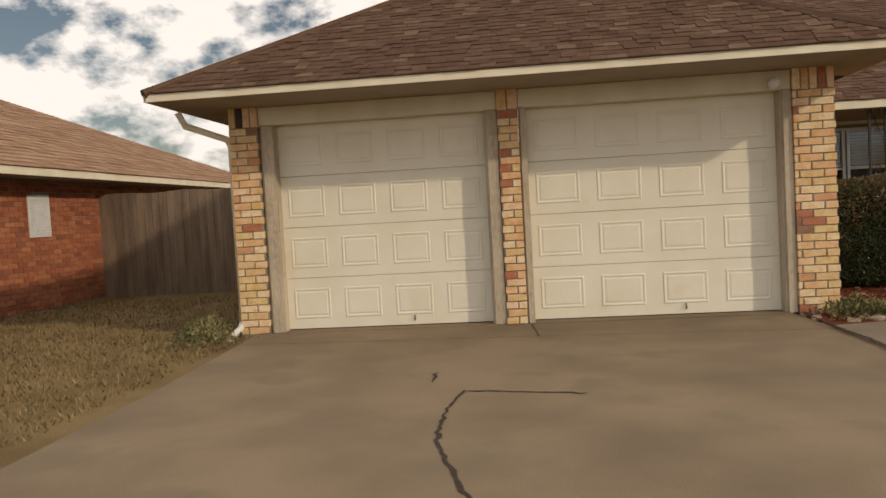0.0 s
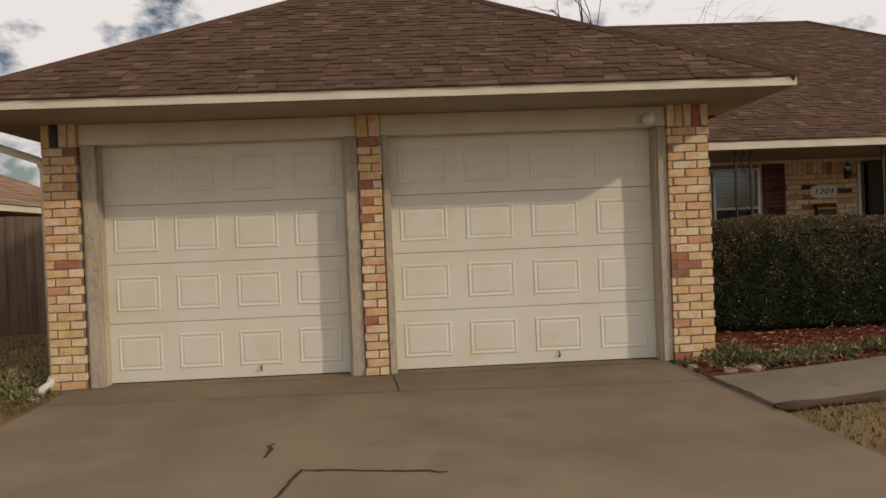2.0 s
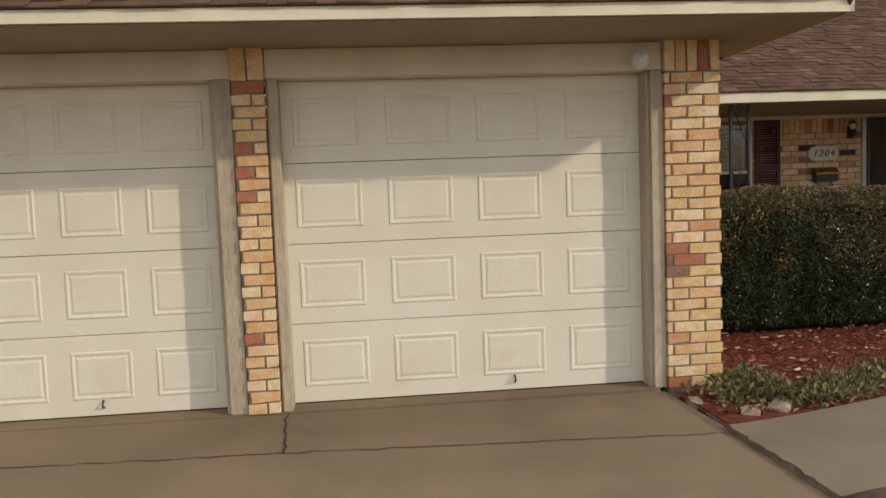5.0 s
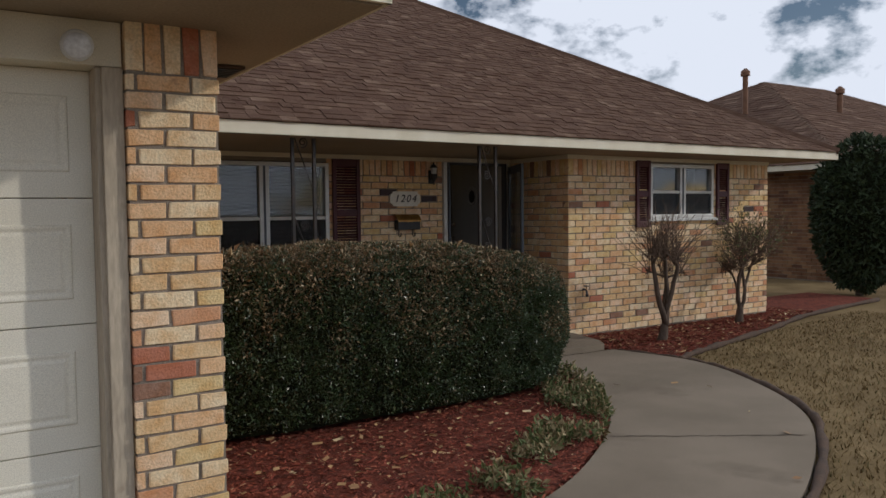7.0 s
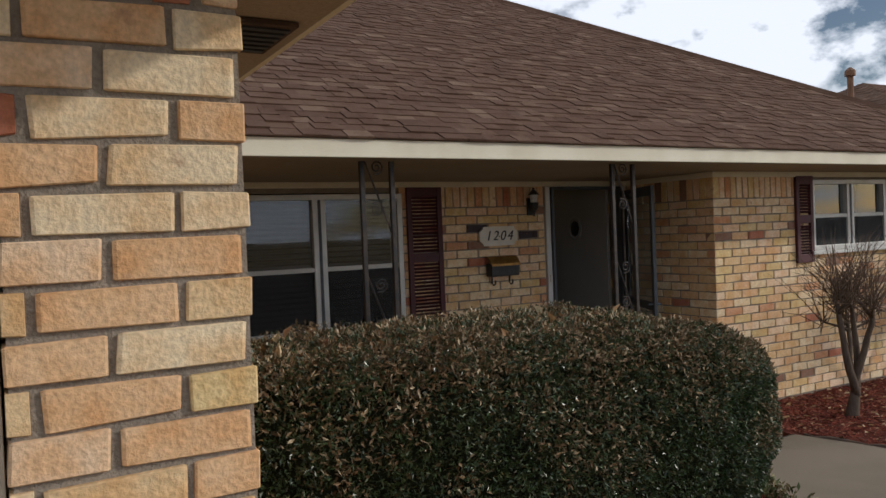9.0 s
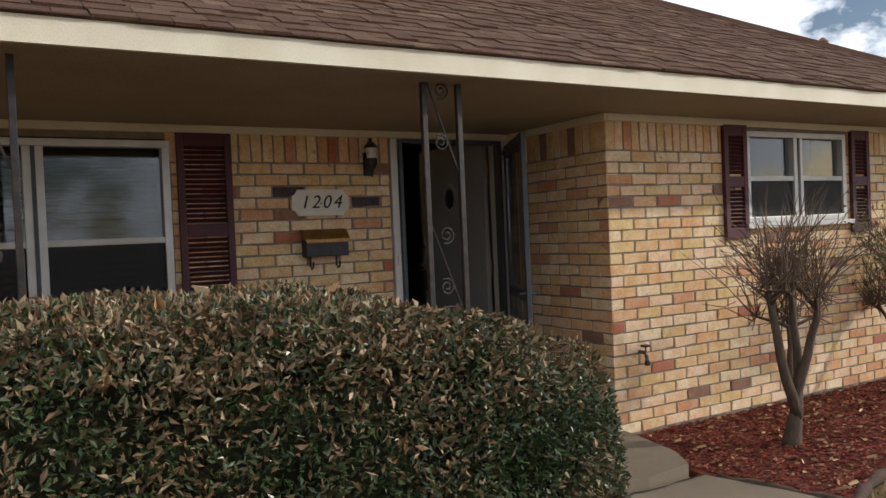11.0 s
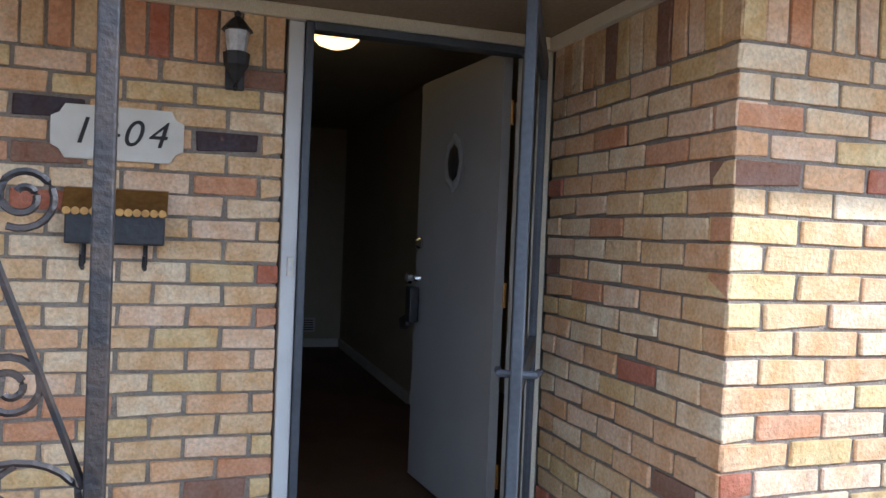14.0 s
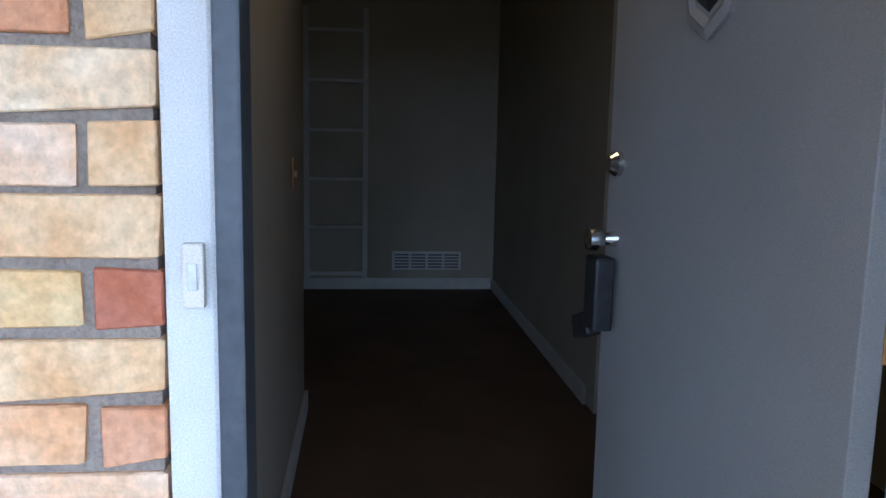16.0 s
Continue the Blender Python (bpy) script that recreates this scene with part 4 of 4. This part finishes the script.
part("side_board", B(0.42, 0.46, -0.06, 0, 0, 2.1), M["white"], sh)
for k in range(6):
    part("shelf_board", B(0, 0.42, -0.05, 0, 0.02 + k * 0.38, 0.045 + k * 0.38), M["white"], sh)
ve = thing("return_vent", "white louvered return air vent", "vent", (7.52, 9.89, 0.30))
part("frame", B(0, 0.56, -0.012, 0, 0, 0.15, bevel=0.003), M["white"], ve)
for k in range(4):
    for j in range(5):
        part("slat", B(0.02 + k * 0.135, 0.135 + k * 0.135, -0.018, -0.0125, 0.02 + j * 0.025, 0.03 + j * 0.025), M["greymet"], ve)
lamp = thing("ceiling_lamp", "lit amber glass bowl ceiling lamp", "ceiling lamp", (7.47, 5.75, 2.458))
part("canopy", lathe(bmesh.new(), [(0.15, 0), (0.15, -0.02), (0.13, -0.03)], 24), M["brass"], lamp, smooth=True)
part("bowl", lathe(bmesh.new(), [(0.13, -0.03), (0.122, -0.06), (0.09, -0.09), (0.035, -0.108), (0.01, -0.112)], 24), M["lampglass"], lamp, "glowing amber glass bowl", smooth=True)
sw = thing("wall_switch", "small brass wall switch plate", "switch", (7.022, 6.6, 1.25))
part("plate", B(0, 0.006, -0.04, 0.04, -0.06, 0.06, bevel=0.002), M["brass"], sw)
part("toggle", B(0.006, 0.016, -0.006, 0.006, -0.012, 0.012), M["white"], sw)

# ---- things on the porch wall ----
pq = thing("house_number_sign", "white house number plaque with black numerals", "sign", (6.535, 4.45, 1.69))
bm = bmesh.new()
w, h, c = 0.205, 0.088, 0.042
out = [(-w, -h + c), (-w + c * 0.6, -h + c * 0.7), (-w + c, -h), (w - c, -h), (w - c * 0.6, -h + c * 0.7), (w, -h + c), (w, h - c), (w - c * 0.6, h - c * 0.7), (w - c, h), (-w + c, h), (-w + c * 0.6, h - c * 0.7), (-w, h - c)]
fr = [bm.verts.new((x, -0.012, z)) for x, z in out]
bk = [bm.verts.new((x, 0.008, z)) for x, z in out]
bm.faces.new(fr)
bm.faces.new(bk[::-1])
for i in range(12):
    bm.faces.new((fr[i], fr[(i + 1) % 12], bk[(i + 1) % 12], bk[i]))
bmesh.ops.recalc_face_normals(bm, faces=bm.faces[:])
part("board", bm, M["plaque"], pq)
for i, ch in enumerate("1204"):
    cu = bpy.data.curves.new("numeral", "FONT")
    cu.body, cu.size, cu.extrude, cu.shear, cu.align_x, cu.align_y = ch, 0.125, 0.002, 0.28, "CENTER", "CENTER"
    cu.materials.append(M["ink"])
    ob = new("numeral", cu)
    ob.parent, ob.matrix_basis = pq, pose(-0.118 + i * 0.078, -0.0135, 0, 90, 0, 0)
part("dot", lathe(bmesh.new(), [(0.006, 0), (0.006, 0.003)], 8, pose(0.0, -0.0135, -0.005, 90, 0, 0)), M["ink"], pq)

mb = thing("mailbox", "black wall mailbox with aged brass lid", "mailbox", (6.54, 4.455, 1.41))
part("box", B(-0.15, 0.15, -0.10, -0.003, -0.085, 0.03, bevel=0.006), M["black"], mb)
bm = bmesh.new()
prof = [(-0.004, 0.10), (-0.05, 0.095), (-0.085, 0.06), (-0.112, 0.02), (-0.108, 0.018), (-0.08, 0.052), (-0.045, 0.085), (-0.004, 0.09)]
l0 = [bm.verts.new((-0.158, y, z)) for y, z in prof]
l1 = [bm.verts.new((0.158, y, z)) for y, z in prof]
bm.faces.new(l0)
bm.faces.new(l1[::-1])
for i in range(8):
    bm.faces.new((l0[i], l0[(i + 1) % 8], l1[(i + 1) % 8], l1[i]))
bmesh.ops.recalc_face_normals(bm, faces=bm.faces[:])
part("lid", bm, M["brass"], mb, "aged brass lid")
for k in range(12):
    part("scallop", lathe(bmesh.new(), [(0.013, 0), (0.013, 0.004)], 10, pose(-0.143 + k * 0.026, -0.112, 0.02, 90, 0, 0)), M["brass"], mb)
for x in (-0.10, 0.09):
    part("paper_hook", tube(bmesh.new(), [(x, -0.02, -0.085), (x, -0.02, -0.15), (x, -0.04, -0.165), (x, -0.07, -0.155), (x, -0.075, -0.12)], 0.008, 6), M["black"], mb)

lt = thing("wall_lantern", "black metal wall lantern with frosted glass", "lantern", (6.90, 4.455, 1.985))
lt.scale = (0.82, 0.82, 0.82)
part("back_plate", B(-0.04, 0.04, -0.02, -0.002, -0.14, 0.06, bevel=0.008), M["black"], lt)
part("arm", tube(bmesh.new(), [(0, -0.02, -0.03), (0, -0.08, -0.05), (0, -0.09, 0.0)], 0.01, 8), M["black"], lt)
part("base", lathe(bmesh.new(), [(0.01, -0.12), (0.02, -0.10), (0.05, -0.05), (0.055, 0.0), (0.045, 0.005)], 8, pose(0, -0.09, 0)), M["black"], lt)
part("glass", lathe(bmesh.new(), [(0.038, 0.005), (0.05, 0.09), (0.045, 0.092)], 8, pose(0, -0.09, 0)), M["flood"], lt, "frosted glass")
part("roof", lathe(bmesh.new(), [(0.065, 0.09), (0.06, 0.10), (0.03, 0.135), (0.012, 0.15), (0.015, 0.165), (0.004, 0.175)], 8, pose(0, -0.09, 0)), M["black"], lt)
part("finial", lathe(bmesh.new(), [(0.004, -0.155), (0.013, -0.14), (0.006, -0.125), (0.012, -0.118)], 8, pose(0, -0.09, 0)), M["black"], lt)
db = thing("doorbell", "small ivory doorbell on the door frame", "doorbell", (7.112, 4.438, 1.265))
part("plate", B(-0.011, 0.011, -0.012, 0.002, -0.034, 0.034, bevel=0.003), M["plaque"], db)
part("button", B(-0.005, 0.005, -0.017, -0.0125, -0.014, 0.014, bevel=0.002), M["flood"], db)
fc = thing("faucet", "weathered brass garden faucet on the wall", "faucet", (8.35, 3.35, 0.565))
part("pipe", tube(bmesh.new(), [(0, 0, 0.02), (0, -0.045, 0.02), (0, -0.065, 0.0), (0, -0.07, -0.04)], 0.013, 8), M["greymet"], fc)
part("wheel", lathe(bmesh.new(), [(0.01, 0), (0.035, 0.0), (0.035, 0.01), (0.01, 0.012)], 10, pose(0, -0.06, 0.06)), M["black"], fc)
part("stem", tube(bmesh.new(), [(0, -0.06, 0.02), (0, -0.06, 0.065)], 0.007, 6), M["brass"], fc)
part("coupling", tube(bmesh.new(), [(0, -0.07, -0.035), (0, -0.072, -0.065)], 0.018, 8), M["black"], fc)


# ---- planting ----
def hedge():
    root = thing("hedge", "large clipped evergreen hedge with winter-browned top", "hedge", (0, 0, 0))
    x0, x1, y0, y1, top = 3.0, 6.44, 1.18, 2.45, 1.29
    cx, cy, hx, hy = (x0 + x1) / 2, (y0 + y1) / 2, (x1 - x0) / 2, (y1 - y0) / 2
    q = 0.55
    r = np.random.default_rng(41)

    def surf(a, b):
        """A bulging rounded box: a runs round in plan, b from base to crown."""
        ca, sa = math.cos(a), math.sin(a)
        px, py = math.copysign(abs(ca) ** q, ca), math.copysign(abs(sa) ** q, sa)
        k = (0.70 + 0.30 * min(1, b * 2.4)) * (1 - max(0, b - 0.68) ** 2 * 3.2)
        lump = 1 + 0.09 * noise.noise((px * 6, py * 3, b * 3)) + 0.06 * noise.noise((px * 17, py * 9, b * 9))
        low = 1 - 0.27 * max(0, px) ** 3
        return Vector((cx + hx * px * (0.86 + 0.14 * k) * (0.98 + 0.02 * lump), cy + hy * py * k * lump, 0.05 + (top - 0.05) * min(1, b * 1.05) * low * (0.98 + 0.05 * noise.noise((px * 5, py * 2, 5)))))
    # added solid core, coloured as the shade behind the hedge's leaves
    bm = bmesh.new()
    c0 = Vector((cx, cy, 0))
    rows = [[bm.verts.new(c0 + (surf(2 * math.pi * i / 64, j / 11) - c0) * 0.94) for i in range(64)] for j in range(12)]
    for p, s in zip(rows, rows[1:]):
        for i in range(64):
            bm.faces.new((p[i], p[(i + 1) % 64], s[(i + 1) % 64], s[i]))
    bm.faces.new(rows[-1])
    part("inner_mass", bm, M["shadecore"], root)
    green, brown = [], []
    for _ in range(90000):
        b = r.uniform(0.04, 1.0)
        if r.uniform() < 0.78:
            t = r.uniform(-0.98, 0.98)
            a = math.acos(math.copysign(abs(t) ** (1 / q), t)) * (-1 if r.uniform() < 0.75 else 1)
        else:
            a = r.uniform(-1.3, 1.3)
        p = surf(a, b)
        nn = Vector((math.cos(a) * 0.6, math.sin(a), (b - 0.4) * 1.2)).normalized()
        p = p - nn * (r.exponential(0.045) - 0.03)
        br = r.uniform() < (b - 0.48) * 1.9 + 0.9 * noise.noise((p.x * 3, p.y * 3, p.z * 3))
        (brown if br and r.uniform() < 0.75 else green).append((p, nn))
    for _ in range(40000):
        x, y = r.uniform(x0, x1), r.uniform(y0, y1)
        ex = abs((x - cx) / hx) ** 3.6 + abs((y - cy) / hy) ** 3.6
        if ex > 0.85:
            continue
        z = top * (0.985 + 0.05 * noise.noise((x * 2.5, y * 2.5, 1))) - 0.16 * ex - 0.34 * max(0, (x - cx) / hx) ** 3 - r.exponential(0.02) + 0.02
        (brown if r.uniform() < 0.52 else green).append((Vector((x, y, z)), Vector((0, 0, 1))))
    for nm, got, size, m in (("green_leaves", green, 0.024, "leaf"), ("browned_leaves", brown, 0.030, "browned")):
        v, f = leaf_cloud([g[0] for g in got], [g[1] for g in got], size, r)
        quads(nm, v, f, M[m], "", "", root)
    PD = [(cx + hx * r.uniform(-0.9, 0.45), cy + hy * r.uniform(-0.6, 0.6), top * r.uniform(0.92, 0.97)) for _ in range(420)]
    v, f = leaf_cloud(PD, [(0, 0, 1)] * len(PD), 0.066, r, 0.6)
    quads("caught_leaves", v, f, M["deadleaf"], "", "", root)
    for k in range(9):
        x = x0 + 0.25 + k * 0.36
        part("stem", tube(bmesh.new(), [(x, 1.8, 0), (x + r.normal() * 0.08, 1.8 + r.normal() * 0.08, 0.4)], [0.025, 0.012], 6), M["bark"], root)


hedge()


def limb(bm, p, d, length, r0, r, steps=5, bend=0.25):
    pts, rad = [Vector(p)], [r0]
    d = Vector(d).normalized()
    for k in range(steps):
        d = (d + Vector(r.normal(size=3)) * bend * 0.4).normalized()
        pts.append(pts[-1] + d * length / steps)
        rad.append(r0 * (1 - 0.45 * (k + 1) / steps))
    tube(bm, pts, rad, 7)
    return pts[-1], d, rad[-1]


def pruned_shrub(x, y, label, seed, leafy, stems):
    r = np.random.default_rng(seed)
    root = thing("pruned_shrub", label, "shrub", (x, y, 0), group="pruned shrubs")
    trunk = bmesh.new()
    tips = []
    base, d, rb = limb(trunk, (0, 0, -0.02), (0.05, 0, 1), 0.30, 0.065, r, 4, 0.1)
    for dx, dy, ln, rr in stems:
        p, d, q = limb(trunk, base - Vector((0, 0, 0.08)), (dx, dy, 1), ln, rr, r, 6, 0.3)
        tips.append((p, d))
        for _ in range(2):
            tips.append((p + Vector(r.normal(size=3)) * 0.05, d))
            p2, d2, _r = limb(trunk, p - d * 0.08, (d.x + r.normal() * 0.8, d.y + r.normal() * 0.8, 0.8), 0.22, rr * 0.5, r, 4, 0.4)
            tips.append((p2, d2))
    part("trunk", trunk, M["bark"], root, smooth=True)
    tw = bmesh.new()
    ends = []
    for p, d in tips:
        for _ in range(10):
            e = Vector((d.x * 0.5 + r.normal() * 0.55, d.y * 0.5 + r.normal() * 0.55, 1.0)).normalized()
            ln = r.uniform(0.25, 0.62)
            q = p + Vector(r.normal(size=3)) * 0.025
            m1 = q + e * ln * 0.5 + Vector(r.normal(size=3)) * 0.02
            e2 = q + e * ln + Vector(r.normal(size=3)) * 0.05
            tube(tw, [q, m1, e2], [0.0042, 0.003, 0.0014], 4)
            ends += [m1, e2, (m1 + e2) / 2]
            if r.uniform() < 0.5:
                tube(tw, [m1, m1 + (e + Vector(r.normal(size=3)) * 0.6) * ln * 0.35], [0.0026, 0.0012], 4)
        for _ in range(10):
            e = Vector(r.normal(size=3)).normalized()
            tube(tw, [p, p + e * r.uniform(0.05, 0.14)], [0.006, 0.002], 4)
    part("brushwood", tw, M["twig"], root)
    if leafy:
        P = [tuple(e + Vector(r.normal(size=3)) * 0.06) for e in ends for _ in range(leafy)]
        v, f = leaf_cloud(P, [(0, 0, 1)] * len(P), 0.04, r)
        quads("sparse_leaves", v, f, M["weed"], "", "", root)


pruned_shrub(8.88, 2.6, "bare pruned crape myrtle shrub with grey trunk", 3, 0, [(-0.35, 0.0, 0.85, 0.038), (0.15, 0.1, 0.80, 0.036), (0.45, -0.1, 0.85, 0.034), (0.3, 0.35, 0.7, 0.03)])
pruned_shrub(10.75, 2.95, "twiggy half-leafless shrub beside the wall", 4, 2, [(-0.45, 0.0, 0.7, 0.026), (-0.1, 0.1, 0.8, 0.026), (0.2, -0.2, 0.8, 0.026), (0.5, 0.1, 0.75, 0.024), (0.1, 0.3, 0.6, 0.022)])


def bare_tree(x, y, h, seed):
    r = np.random.default_rng(seed)
    root = thing("bare_tree", "tall leafless winter tree behind the house", "tree", (x, y, 0), group="bare trees")
    trunk = bmesh.new()
    crown = bmesh.new()

    def grow(p, d, ln, rr, depth):
        e, dd, q = limb(trunk if depth < 2 else crown, p, d, ln, rr, r, 4, 0.35)
        if depth < 5:
            for _ in range(3 if depth < 4 else 2):
                nd = dd + Vector(r.normal(size=3)) * 0.55
                nd.z = max(nd.z, -0.05)
                grow(e - dd * ln * r.uniform(0, 0.3), nd, ln * r.uniform(0.6, 0.82), q * 0.72, depth + 1)
    grow((0, 0, 0), (0, 0, 1), h * 0.3, 0.24, 0)
    part("trunk", trunk, M["bark"], root, smooth=True)
    part("crown", crown, M["twig"], root)


bare_tree(6.6, 17.5, 13.5, 8)
bare_tree(-1.5, 19.5, 8.0, 9)


# ---- neighbours ----
def neighbor(name, label, x0, x1, y0, y1, h, peak_h, material, wins):
    root = thing(name, label, "house", (0, 0, 0))
    # courses of brick as one joined skin over a solid body
    part("wall", B(x0, x1, y0, y1, -0.05, h), M["mortar"], root)
    vs, fs = [], []
    for (ax, ay, bx, by, ox, oy) in ((x0, y0, x1, y0, 0, -1), (x1, y0, x1, y1, 1, 0), (x0, y1, x0, y0, -1, 0)):
        L = math.hypot(bx - ax, by - ay)
        ux, uy = (bx - ax) / L, (by - ay) / L
        for row in range(int(h / COURSE)):
            u = -(row % 2) * MOD / 2
            while u < L:
                a, b = max(u, 0), min(u + MOD, L) - 0.01
                u += MOD
                if b - a < 0.02 or any(w[0] == (ox, oy) and w[1] < (a + b) / 2 < w[2] and w[3] < row * COURSE < w[4] for w in wins):
                    continue
                z = row * COURSE
                i = len(vs)
                for q, zz, o in ((a, z, 0), (b, z, 0), (b, z + COURSE - 0.01, 0), (a, z + COURSE - 0.01, 0), (a, z, 1), (b, z, 1), (b, z + COURSE - 0.01, 1), (a, z + COURSE - 0.01, 1)):
                    vs.append((ax + ux * q + ox * 0.012 * o, ay + uy * q + oy * 0.012 * o, zz))
                fs += [(i + 4, i + 5, i + 6, i + 7), (i, i + 1, i + 5, i + 4), (i + 2, i + 3, i + 7, i + 6), (i + 1, i + 2, i + 6, i + 5), (i + 3, i, i + 4, i + 7)]
    quads("brick_skin", vs, fs, material, "", "", root)
    e = 0.55
    a, b, c, d = (x0 - e, y0 - e, h + 0.12), (x1 + e, y0 - e, h + 0.12), (x1 + e, y1 + e, h + 0.12), (x0 - e, y1 + e, h + 0.12)
    k = min(x1 - x0, y1 - y0) / 2 + e
    if x1 - x0 > y1 - y0:
        p, q = (x0 - e + k, (y0 + y1) / 2, peak_h), (x1 + e - k, (y0 + y1) / 2, peak_h)
        pl = [(a, b, q, p), (b, c, q, q), (c, d, p, q), (d, a, p, p)]
    else:
        p, q = ((x0 + x1) / 2, y0 - e + k, peak_h), ((x0 + x1) / 2, y1 + e - k, peak_h)
        pl = [(a, b, p, p), (b, c, q, p), (c, d, q, q), (d, a, p, q)]
    for f in pl[:2] + pl[3:]:
        ROOFS.append((root, roof_plane(root, "roof", f, 0, 0.4, 0.2)))
    roof_plane(root, "roof", pl[2])
    part("soffit", B(x0 - e + 0.03, x1 + e - 0.03, y0 - e + 0.03, y1 + e - 0.03, h, h + 0.02), M["soffit"], root)
    fascia(root, "fascia", a, b, (0, 1, 0), 0.12)
    fascia(root, "fascia", b, c, (-1, 0, 0), 0.12)
    fascia(root, "fascia", d, a, (1, 0, 0), 0.12)
    return root


nl = neighbor("neighbor_house", "red brick house with brown hip roof next door", -17, -7.6, -4.0, 13, 2.02, 4.5, M["redbrick"], [((1, 0), 7.2, 7.75, 1.15, 1.8)])
wn_ = part("window", B(-7.63, -7.57, 3.18, 3.72, 1.12, 1.78, bevel=0.005), M["white"], nl)
for k in range(12):
    part("blind_slat", B(-7.568, -7.562, 3.22, 3.68, 1.16 + k * 0.048, 1.195 + k * 0.048), M["flood"], wn_)
ROOF_MAT[nl.name] = "shingle_tan"
nr = neighbor("neighbor_house", "brown brick house with dark hip roof next door", 17.4, 32, 5.6, 17, 2.3, 5.35, M["brownbrick"], [])
part("garage_door", B(20.2, 23.0, 5.56, 5.61, 0, 2.15, bevel=0.01), M["white"], nr)
part("door_trim", B(20.08, 20.2, 5.54, 5.6, 0, 2.25), M["greymet"], nr)
for x, y, z in ((19.9, 9.6, 4.0), (22.6, 8.6, 3.6)):
    v = thing("vent_pipe", "short brown roof vent pipe with cap", "vent pipe", (x, y, z), group="roof vents")
    part("pipe", tube(bmesh.new(), [(0, 0, 0), (0, 0, 1.0)], 0.07, 10), M["copper"], v)
    part("cap", tube(bmesh.new(), [(0, 0, 1.0), (0, 0, 1.12), (0, 0, 1.2)], [0.12, 0.12, 0.03], 10), M["copper"], v)

fe = thing("fence", "weathered grey wooden privacy fence", "fence", (-7.6, 5.2, 0))
for k in range(32):
    part("board", B(k * 0.142, k * 0.142 + 0.135, 0, 0.02, -0.04, 1.80 + 0.015 * math.sin(k * 7), bevel=0.004), M["fence"], fe)
for z in (0.4, 1.4):
    part("rail", B(0, 4.5, 0.021, 0.06, z, z + 0.09), M["fence"], fe)


def round_evergreen(x, y):
    r = np.random.default_rng(61)
    root = thing("round_evergreen", "tall rounded dark evergreen shrub", "shrub", (x, y, 0))
    part("trunk", tube(bmesh.new(), [(0, 0, -0.05), (0, 0, 0.8)], [0.07, 0.04], 8), M["bark"], root)
    P, N = [], []
    for _ in range(9000):
        d = Vector(r.normal(size=3)).normalized()
        k = 1 + 0.12 * noise.noise(d * 3)
        P.append((d.x * 0.74 * k * (1 - 0.25 * (d.z < 0) * -d.z), d.y * 0.74 * k, 1.42 + d.z * 1.30 * k))
        N.append(d)
    v, f = leaf_cloud(P, N, 0.11, r)
    quads("foliage", v, f, M["evergreen"], "", "", root)
    # the same blackened core puts shade behind the evergreen's foliage
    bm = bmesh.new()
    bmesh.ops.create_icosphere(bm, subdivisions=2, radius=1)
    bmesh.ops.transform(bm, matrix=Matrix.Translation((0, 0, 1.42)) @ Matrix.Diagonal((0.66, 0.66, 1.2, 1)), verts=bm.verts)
    part("inner_mass", bm, M["shadecore"], root)


round_evergreen(15.5, 4.0)

# ---- pieces of walls and roofs ----
lay_bricks()
lay_shingles()
